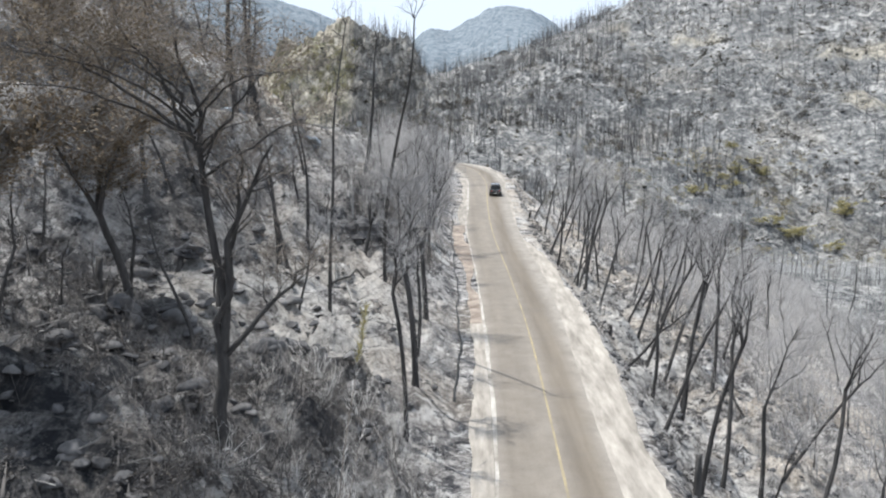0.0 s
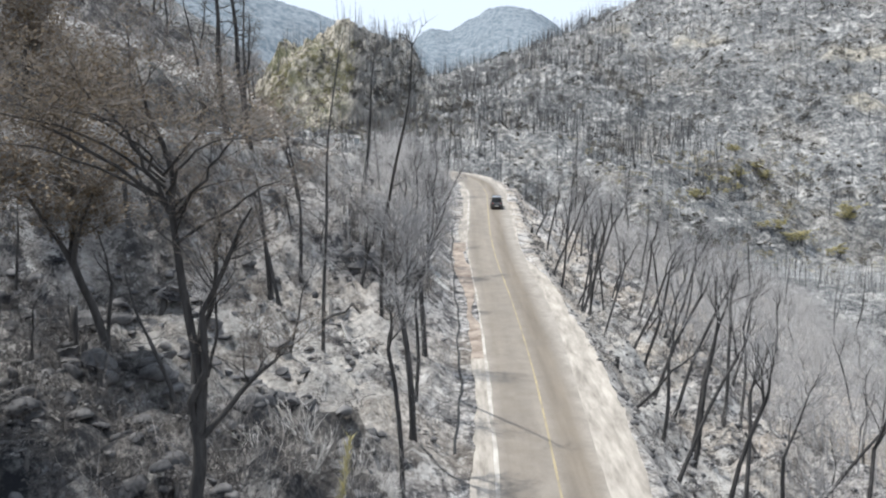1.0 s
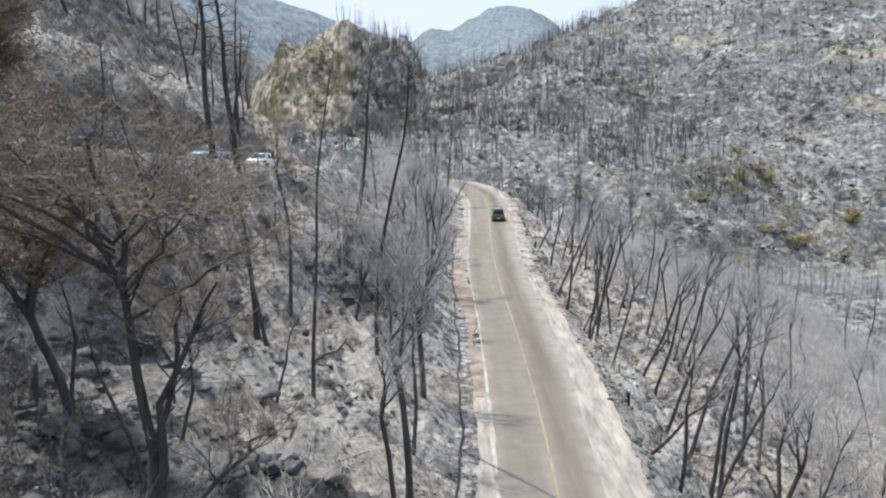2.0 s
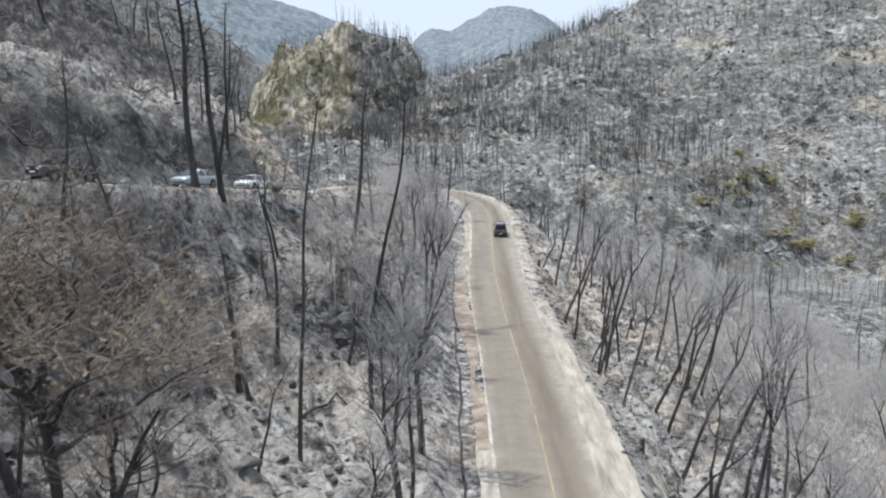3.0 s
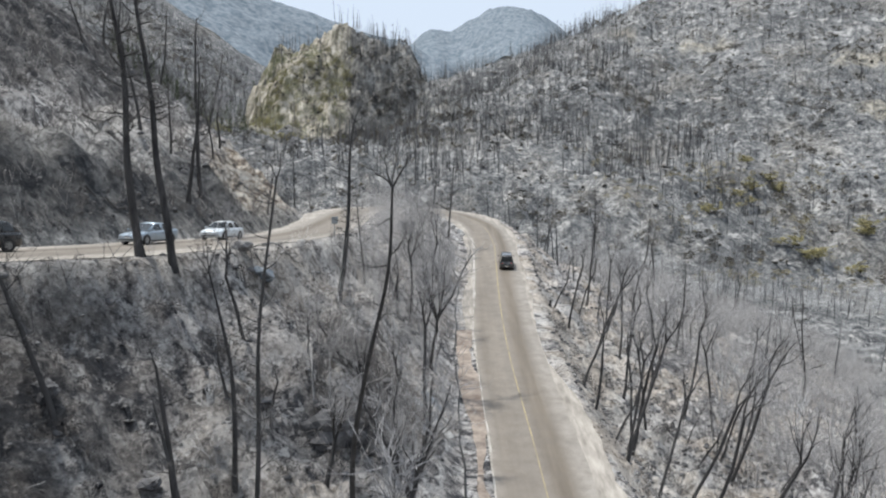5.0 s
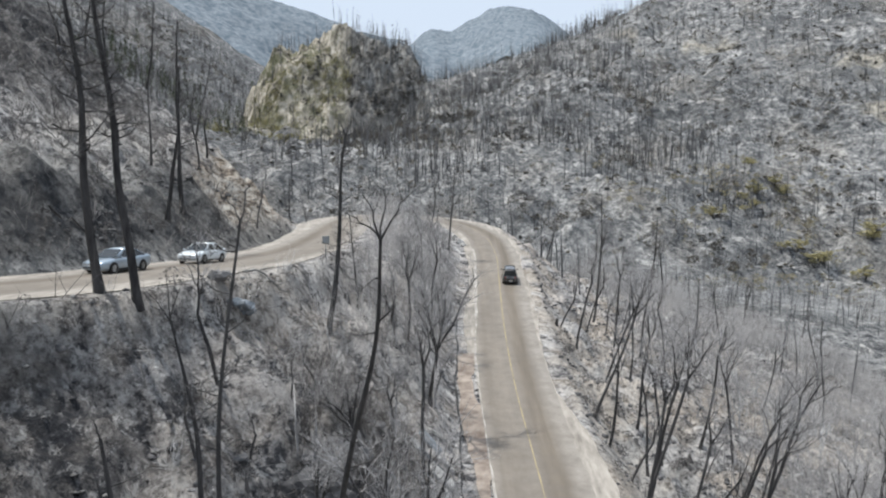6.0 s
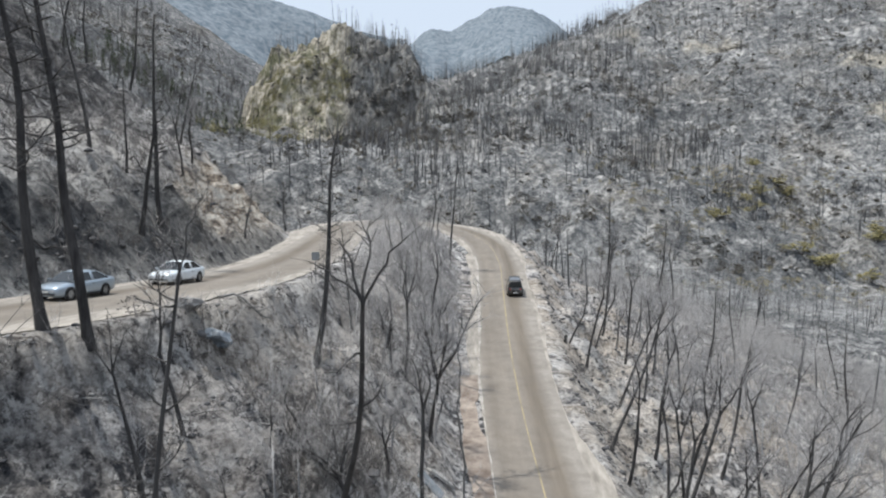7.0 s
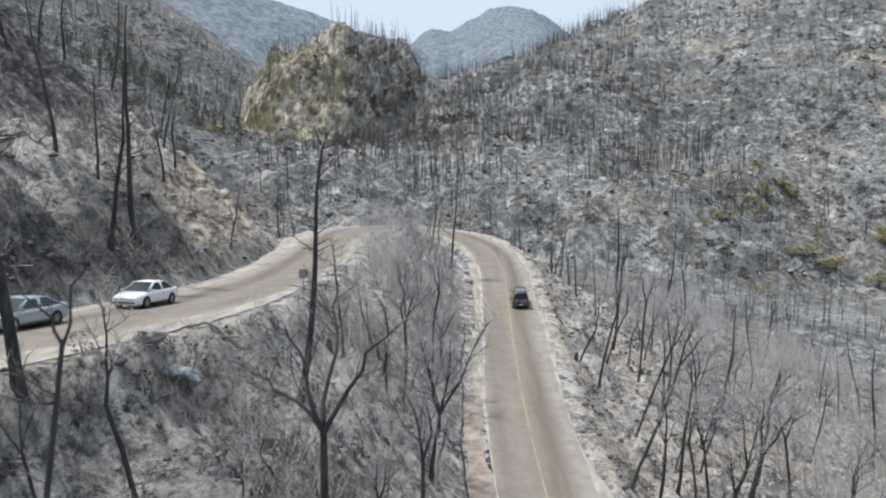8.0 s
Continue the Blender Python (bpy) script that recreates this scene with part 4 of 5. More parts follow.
scatter(60, (-40, 80, 188, 320), ["pine", "slim", "fork"], 3.4, 0, None, (0.7, 1.0))


# ---- what nobody could count: scrub, stones, far woods ----
def arrays(wood):
    return np.array([tuple(v) for v in wood.v]), np.array(wood.f, int)


def merged(name, shapes, picks, places, turns, scales, material, label, category, lean=None):
    """Many small shapes joined into one mesh: shape picks[i] at places[i]."""
    vs, fs, base = [], [], 0
    for k, (sv, sf) in enumerate(shapes):
        sel = np.where(picks == k)[0]
        if not len(sel):
            continue
        c, s = np.cos(turns[sel])[:, None], np.sin(turns[sel])[:, None]
        sc = scales[sel]
        x, y, z = sv[None, :, 0] * sc[:, 0:1], sv[None, :, 1] * sc[:, 0:1], sv[None, :, 2] * sc[:, 1:2]
        px, py = x * c - y * s, x * s + y * c
        if lean is not None:
            px, py = px + z * lean[sel, 0:1], py + z * lean[sel, 1:2]
        v = np.stack([px + places[sel, 0:1], py + places[sel, 1:2], z + places[sel, 2:3]], -1)
        n = len(sv)
        f = (sf[None] + (base + np.arange(len(sel)) * n)[:, None, None]).reshape(-1, sf.shape[1])
        vs.append(v.reshape(-1, 3))
        fs.append(f)
        base += n * len(sel)
    v, f = np.vstack(vs), np.vstack(fs)
    me = bpy.data.meshes.new(name)
    me.vertices.add(len(v))
    me.vertices.foreach_set("co", v.ravel())
    me.loops.add(f.size)
    me.loops.foreach_set("vertex_index", f.ravel().astype(np.int32))
    me.polygons.add(len(f))
    me.polygons.foreach_set("loop_start", (np.arange(len(f)) * f.shape[1]).astype(np.int32))
    me.update()
    me.materials.append(material)
    return tagged(new(name, me), label, category, kind="stuff")


def sample(gen, count, box, keep=None, road_clear=5.6):
    """Random places on the land inside a box, clear of the road and of the flight."""
    x, y = gen.uniform(box[0], box[1], count), gen.uniform(box[2], box[3], count)
    h = land(x, y, True)[0]
    d = np.full(count, 1e9)
    for i in range(0, len(ROAD), 2):
        d = np.minimum(d, (x - ROAD[i, 0]) ** 2 + (y - ROAD[i, 1]) ** 2)
    ok = d > road_clear ** 2
    if keep is not None:
        ok &= keep(x, y, h)
    return np.stack([x[ok], y[ok], h[ok]], 1)


def bush_shape(seed, stems, tall, spread):
    """A dead bush: a spray of thin stems, each with side twigs."""
    r, w = random.Random(seed), Wood()
    for _ in range(stems):
        a = r.random() * 6.283
        way = Vector((math.cos(a) * spread * r.random(), math.sin(a) * spread * r.random(), 1))
        pts, rad = grow(r, Vector((r.gauss(0, 0.12), r.gauss(0, 0.12), -0.1)), way, tall * r.uniform(0.5, 1.1), 0.017, 0.18, 0.02, 2)
        w.spike(pts, 0.013)
        for _ in range(3):
            p, d, k = sprout(r, pts, r.uniform(0.3, 0.95))
            b = r.random() * 6.283
            g = grow(r, p, d + Vector((math.cos(b), math.sin(b), 0.3)) * 0.8, tall * r.uniform(0.15, 0.4), 0.010, 0.1, 0, 1)
            w.spike(g[0], 0.008)
    return arrays(w)


def rock_shape(seed, flat=0.7):
    bm = bmesh.new()
    bmesh.ops.create_icosphere(bm, subdivisions=1, radius=1.0)
    r = random.Random(seed)
    for v in bm.verts:
        v.co *= r.uniform(0.5, 1.35)
        v.co.z *= flat
    bm.verts.ensure_lookup_table()
    v, f = np.array([tuple(q.co) for q in bm.verts]), np.array([[q.index for q in g.verts] for g in bm.faces])
    bm.free()
    return v, f


def crag_shape(seed):
    """A broken rock with flat, sharp-edged faces."""
    bm = bmesh.new()
    bmesh.ops.create_icosphere(bm, subdivisions=2, radius=1.0)
    r = random.Random(seed)
    for _ in range(9):
        n = Vector((r.gauss(0, 1), r.gauss(0, 1), r.gauss(0, 1))).normalized()
        k = r.uniform(0.3, 0.75)
        for v in bm.verts:
            d = v.co.dot(n)
            if d > k:
                v.co -= n * (d - k)
    for v in bm.verts:
        v.co.x *= 1.25
        v.co.z = v.co.z * 0.8 - 0.12
    bm.verts.ensure_lookup_table()
    v, f = np.array([tuple(q.co) for q in bm.verts]), np.array([[q.index for q in g.verts] for g in bm.faces])
    bm.free()
    return v, f


def snag_shape(seed, twigs, thick=1.0):
    """A far burnt pine: a thin tapered pole with a few slivers of branch."""
    r, w = random.Random(seed), Wood()
    pts, rad = grow(r, Vector((0, 0, -0.8)), Vector((r.gauss(0, 0.04), r.gauss(0, 0.04), 1)), 13, 0.19, 0.03, 0, 2)
    w.spike(pts, 0.2 * thick)
    for _ in range(twigs):
        p, d, k = sprout(r, pts, r.uniform(0.35, 0.98))
        a = r.random() * 6.283
        g = grow(r, p, Vector((math.cos(a), math.sin(a), r.uniform(0.0, 0.8))), r.uniform(0.8, 2.4), 0.05, 0.1, 0, 1)
        w.spike(g[0], 0.05 * thick)
    return arrays(w)


def haze_shape(seed, count, tall, wide, thick=0.04):
    """The fine grey twig crown of a far bare tree."""
    r, w = random.Random(seed), Wood()
    for _ in range(count):
        a, q = r.random() * 6.283, r.random() ** 0.6
        p = Vector((math.cos(a) * wide * 0.4 * q, math.sin(a) * wide * 0.4 * q, tall * r.uniform(0.25, 0.75)))
        g = grow(r, p, Vector((math.cos(a) * 0.7, math.sin(a) * 0.7, 1)), tall * r.uniform(0.2, 0.45), 0.035, 0.1, 0, 1)
        w.spike(g[0], thick)
    pts, rad = grow(r, Vector((0, 0, -0.5)), Vector((0, 0, 1)), tall * 0.6, 0.10, 0.05, 0, 2)
    w.spike(pts, 0.11)
    return arrays(w)


def spread(gen, places, n_shapes, size, tall=None, lean=0.0):
    n = len(places)
    s = gen.uniform(size[0], size[1], n)
    t = s * gen.uniform(*(tall or (0.85, 1.15)), n)
    return gen.integers(0, n_shapes, n), places, gen.uniform(0, 6.283, n), np.stack([s, t], 1), gen.normal(0, lean, (n, 2)) if lean else None


def lay(name, gen, shapes, places, size, material, label, category, tall=None, lean=0.0):
    pick, pl, turn, sc, ln = spread(gen, places, len(shapes), size, tall, lean)
    return merged(name, shapes, pick, pl, turn, sc, material, label, category, ln)


def leaf_clump(seed, count, size, wide, tall, pointed=False):
    """A crown of many small leaf blades over a thin stem."""
    r, v, f = random.Random(seed), [], []
    for _ in range(count):
        q = r.random()
        reach = wide * (1 - q * 0.85 if pointed else math.sin(math.pi * min(0.95, 0.15 + q * 0.8))) * (0.4 + 0.6 * r.random())
        a = r.random() * 6.283
        p = Vector((math.cos(a) * reach, math.sin(a) * reach, tall * (0.15 + 0.85 * q)))
        u = Vector((r.gauss(0, 1), r.gauss(0, 1), r.gauss(0, 0.7))).normalized() * size
        w = u.cross(Vector((r.gauss(0, 1), r.gauss(0, 1), r.gauss(0, 1)))).normalized() * size * 0.6
        b = len(v)
        v += [p - u, p + w, p + u]
        f.append((b, b + 1, b + 2))
    b = len(v)
    v += [Vector((0.12, 0, -0.6)), Vector((-0.1, 0.1, -0.6)), Vector((0, -0.12, -0.6)), Vector((0, 0, tall * 0.8))]
    f += [(b, b + 1, b + 3), (b + 1, b + 2, b + 3), (b + 2, b, b + 3)]
    return np.array([tuple(q) for q in v]), np.array(f, int)


gen = np.random.default_rng(5)
bushes = [bush_shape(40 + k, 4, 1.7, 0.9) for k in range(6)]
sprays = [bush_shape(700 + k, 15, 1.7, 1.25) for k in range(5)]
saplings = [bush_shape(60 + k, 3, 3.6, 0.28) for k in range(5)]
corridor = lambda x, y, h: ~((np.abs(x) < 5) & (y < 50))
clumpy = lambda x, y, h: fractal(x, y, 7, 3) > gen.uniform(-0.55, 0.25, x.shape)
off_ash = lambda x, y, h: clumpy(x, y, h) & (((x + 6.5) / 6) ** 2 + ((y - 55) / 8) ** 2 > 0.9) & (((x + 11.5) / 5) ** 2 + ((y - 46.5) / 4.5) ** 2 > 0.9)
near_box = np.vstack([sample(gen, 160, (-12, 1, 28, 60), off_ash), sample(gen, 620, (-14, 1, 60, 165), off_ash), sample(gen, 420, (11, 48, 28, 190), clumpy), sample(gen, 1200, (-30, 60, 190, 260), clumpy), sample(gen, 700, (-48, -20, 72, 125), clumpy)])
lay("dead_scrub", gen, bushes, near_box, (0.5, 1.25), SCRUB, "burnt grey scrub twigs over the slopes", "scrub", None, 0.12)
lay("sooty_scrub", gen, bushes, np.vstack([sample(gen, 1500, (-60, -18, 62, 135), lambda x, y, h: x < -16), sample(gen, 260, (-26, -8, 30, 48), off_ash), sample(gen, 170, (-9, -0.5, 25, 44), clumpy), sample(gen, 260, (-8, -1, 72, 83))]), (0.7, 1.7), DARK_SCRUB, "blackened scrub on the shaded bank", "scrub", None, 0.15)
lay("pale_bushes", gen, sprays, np.vstack([sample(gen, 38, (-8, -1, 22, 44), clumpy), sample(gen, 40, (-16, -1, 44, 70), off_ash), sample(gen, 70, (-16, -1, 70, 120), clumpy), sample(gen, 90, (12, 30, 35, 110), clumpy)]), (0.6, 1.35), PALE_TWIG, "pale dead bushes spraying from the ash", "bushes", None, 0.15)
sap_box = np.vstack([sample(gen, 700, (-8, 1, 80, 168), clumpy), sample(gen, 200, (-3.5, 1, 30, 80), off_ash), sample(gen, 40, (-30, -8, 62, 80), clumpy), sample(gen, 520, (16, 45, 28, 170), clumpy)])
lay("dead_saplings", gen, saplings, sap_box, (0.5, 1.2), TWIG, "thicket of thin burnt saplings", "saplings", None, 0.10)
veils = [haze_shape(160 + k, 62, 6.5, 5.5, 0.016) for k in range(6)]
lay("pale_thicket", gen, veils, np.vstack([sample(gen, 1600, (25, 75, 40, 190), clumpy), sample(gen, 60, (-12, -1, 115, 168), clumpy)]), (0.55, 1.1), TWIG, "pale haze of bare twigs on the slopes", "thicket", (0.8, 1.2), 0.12)
fine_veils = [haze_shape(180 + k, 80, 6.5, 5.5, 0.009) for k in range(6)]
lay("slope_thicket", gen, fine_veils, np.vstack([sample(gen, 40, (-8, 0, 70, 118), clumpy), sample(gen, 50, (-10, 1, 118, 148), clumpy)]), (0.6, 0.95), TWIG, "tall pale haze of bare twigs between the two arms of the road", "thicket", (1.0, 1.7), 0.10)


def stick_shape(seed):
    """A dead stick lying on the ground, with two side twigs."""
    r, w = random.Random(seed), Wood()
    pts, rad = grow(r, Vector((-0.7, 0, 0.05)), Vector((1, r.gauss(0, 0.2), 0.12)), 1.6, 0.02, 0.12, 0, 3)
    w.spike(pts, 0.028)
    for _ in range(2):
        p, d, k = sprout(r, pts, r.uniform(0.2, 0.8))
        g = grow(r, p, d + Vector((0, r.choice((-1, 1)), 0.25)), r.uniform(0.3, 0.7), 0.01, 0.1, 0, 1)
        w.spike(g[0], 0.014)
    return arrays(w)


sticks = [stick_shape(560 + k) for k in range(8)]
for mat, label in ((PALE_BARK, "ashen sticks strewn over the burnt ground"), (DARK_TWIG, "charred sticks strewn over the burnt ground")):
    lay("fallen_sticks", gen, sticks, np.vstack([sample(gen, 900, (-26, 1, 20, 130), clumpy), sample(gen, 800, (10.5, 40, 24, 140), clumpy, 5.2)]), (0.5, 1.4), mat, label, "sticks", None, 0.25)
stones = [rock_shape(80 + k, 0.55) for k in range(10)]
crags = [crag_shape(500 + k) for k in range(12)]
lay("loose_stones", gen, stones, np.vstack([sample(gen, 3600, (-60, 70, 24, 200), None, 5.3), sample(gen, 1200, (-30, 20, 24, 120))]), (0.06, 0.22), STONE, "loose grey stones and ash lumps", "stones", (0.6, 1.2))
lay("sooty_boulders", gen, crags, np.vstack([sample(gen, 620, (-40, 45, 26, 190), lambda x, y, h: (x < 0) | (gen.random(x.shape) < 0.4), 6.5), sample(gen, 420, (-27, -5, 22, 60), lambda x, y, h: clumpy(x, y, h) & (np.hypot(x + 8, y - 28.5) > 3.2), 6.5)]), (0.12, 0.5), CHAR_ROCK, "sooty boulders on the burnt slopes", "boulders", (0.6, 1.1))
lay("sooty_clods", np.random.default_rng(71), crags, np.vstack([sample(np.random.default_rng(72), 150, (-24, -8.5, 27, 52), lambda x, y, h: np.hypot(x + 8, y - 28.5) > 3.2, 6.5), sample(np.random.default_rng(73), 45, (-9, -3, 36, 46), None, 6.5)]), (0.35, 0.85), CHAR_ROCK, "blackened clods and boulders under the scorched trees", "boulders", (0.6, 1.1))

snags = [snag_shape(90 + k, 9) for k in range(8)]
hazes = [haze_shape(120 + k, 26, 8, 5) for k in range(6)]
wood_noise = lambda x, y, h: fractal(x, y, 60, 4) > gen.uniform(-0.45, 0.35, x.shape)
far_snags = [snag_shape(300 + k, 8, 1.35) for k in range(8)]
# the valley and the hill across it
mid_x = np.vstack([sample(gen, 950, (10, 190, 150, 420), wood_noise), sample(gen, 500, (-120, 10, 200, 420), wood_noise), sample(gen, 500, (-150, -70, 40, 260), wood_noise)])
lay("valley_snags", gen, snags, mid_x, (0.6, 1.0), FAR_BARK, "burnt pine snags standing in the valley", "trees", (0.8, 1.2), 0.05)
lay("valley_thicket", gen, hazes, np.vstack([sample(gen, 1500, (30, 200, 110, 420), wood_noise), sample(gen, 450, (-120, 10, 195, 420), wood_noise), sample(gen, 350, (-150, -60, 60, 250), wood_noise)]), (0.5, 1.1), FAR_TWIG, "grey bare trees in the valley", "trees", (0.8, 1.2), 0.06)
hill_x = np.vstack([sample(gen, 3900, (-60, 170, 480, 950), wood_noise), sample(gen, 2900, (-60, 520, 440, 1000), wood_noise), sample(gen, 350, (-75, -10, 580, 720), wood_noise), sample(gen, 3800, (-480, -60, 380, 1080), wood_noise)])
lay("hillside_snags", gen, far_snags, hill_x, (0.7, 1.25), FAR_BARK, "burnt pine snags on the far hillside", "trees", (0.9, 1.6), 0.04)
lay("hillside_thicket", gen, hazes, np.vstack([sample(gen, 5600, (-50, 520, 400, 960), wood_noise), sample(gen, 1500, (-480, -60, 360, 1050), wood_noise)]), (0.6, 1.15), FAR_TWIG, "grey bare trees on the far hillside", "trees", (0.8, 1.2), 0.05)
clumps = [rock_shape(140 + k, 0.8) for k in range(5)]
lay("hillside_rocks", gen, clumps, sample(gen, 3400, (-300, 520, 400, 980)), (0.5, 1.9), BURNT_BUSH, "dark outcrops and burnt bushes on the hillside", "rocks", (0.5, 1.0))
charred = [leaf_clump(280 + k, 110, 0.085, 0.7, 0.75) for k in range(6)]
lay("charred_bushes", gen, charred, np.vstack([sample(gen, 900, (-27, -3, 20, 62), off_ash), sample(gen, 900, (11, 34, 28, 120), clumpy, 5.4), sample(gen, 600, (-26, -2, 62, 125), clumpy)]), (0.4, 1.25), DARK_SCRUB, "low charred bushes in the ash", "bushes", (0.6, 1.2), 0.1)
tangles = [leaf_clump(260 + k, 46, 0.62, 2.3, 3.2) for k in range(5)]
patchy = lambda x, y, h: fractal(x, y, 45, 4, 0.6) > gen.uniform(-0.15, 0.45, x.shape)
lay("hillside_bushes", gen, tangles, np.vstack([sample(gen, 5200, (-60, 480, 420, 960), patchy), sample(gen, 2200, (-400, -80, 380, 1050), patchy), sample(gen, 1000, (-72, 20, 570, 700), patchy)]), (0.6, 1.7), BURNT_BUSH, "burnt dark bushes in patches on the far hillside", "bushes", (0.6, 1.1))
cinders = np.vstack([sample(gen, 3000, (10.0, 40, 26, 170), None, 5.0), sample(gen, 1000, (-26, 1, 20, 165), None, 5.5)])
lay("charred_lumps", gen, stones, cinders, (0.08, 0.34), CHAR_ROCK, "charred stumps and dark stones in the ash", "stones", (0.6, 1.3))


on_knoll = lambda x, y, h: (x < -66) & (h > 0) & (np.abs((x + 110) / 75) + np.abs((y - 665) / 100) < 1.2) & (fractal(x, y, 26, 3) > gen.uniform(-0.25, 0.3, x.shape) + 0.004 * (h - 40))
lay("knoll_bushes", gen, [leaf_clump(200 + k, 60, 0.5, 2.2, 3.4) for k in range(4)], sample(gen, 2700, (-180, -60, 600, 730), on_knoll), (0.4, 1.35), KNOLL_LEAF, "olive bushes clinging to the rocky knoll", "bushes", (0.7, 1.2))
lay("valley_pines", gen, [leaf_clump(220 + k, 110, 0.6, 2.4, 11.0, True) for k in range(4)], sample(gen, 200, (-260, -135, 600, 760), wood_noise), (0.7, 1.2), PINE_LEAF, "green pines left standing below the knoll", "trees", (0.8, 1.2))
lay("valley_bushes", gen, [leaf_clump(240 + k, 70, 0.34, 1.9, 2.6) for k in range(4)], sample(gen, 1100, (70, 300, 380, 560), lambda x, y, h: fractal(x, y, 38, 4) > gen.uniform(-0.2, 0.4, x.shape)), (0.5, 1.5), VALLEY_LEAF, "dry olive-brown bushes on the valley floor", "bushes", (0.6, 1.1))


# ---- vehicles ----
def loft(bm, rings, cap=True):
    rows = [[bm.verts.new(p) for p in ring] for ring in rings]
    n = len(rows[0])
    for a, b in zip(rows, rows[1:]):
        for k in range(n):
            bm.faces.new((a[k], a[(k + 1) % n], b[(k + 1) % n], b[k]))
    if cap:
        bm.faces.new(rows[0][::-1])
        bm.faces.new(rows[-1])
    bmesh.ops.recalc_face_normals(bm, faces=bm.faces)
    for f in bm.faces:
        f.smooth = True
    return bm


def box(bm, lo, hi, bevel=0.0):
    r = bmesh.ops.create_cube(bm, size=1.0)
    for v in r["verts"]:
        v.co = Vector((lo[i] + (v.co[i] + 0.5) * (hi[i] - lo[i]) for i in range(3)))
    if bevel:
        bmesh.ops.bevel(bm, geom=[e for e in bm.edges if all(v in r["verts"] for v in e.verts)], offset=bevel, segments=2, affect="EDGES")
    return bm


def slab(corners, thick):
    """A thin pane with four (or more) corners, thickened along its normal."""
    bm = bmesh.new()
    f = bm.faces.new([bm.verts.new(c) for c in corners])
    f.normal_update()
    n = f.normal.copy()
    r = bmesh.ops.extrude_face_region(bm, geom=[f])
    for v in r["geom"]:
        if isinstance(v, bmesh.types.BMVert):
            v.co += n * thick
    bmesh.ops.recalc_face_normals(bm, faces=bm.faces)
    return bm


def ring_points(y, w, lo, hi):
    """A rounded car cross-section at y, half-width w, from lo to hi."""
    h = hi - lo
    side = [(0.86, 0.0), (0.97, 0.10), (1.0, 0.30), (1.0, 0.55), (0.985, 0.78), (0.93, 0.92), (0.78, 0.985), (0.35, 1.0)]
    right = [(w * a, y, lo + h * b) for a, b in side]
    return right + [(-x, yy, z) for x, yy, z in reversed(right)]


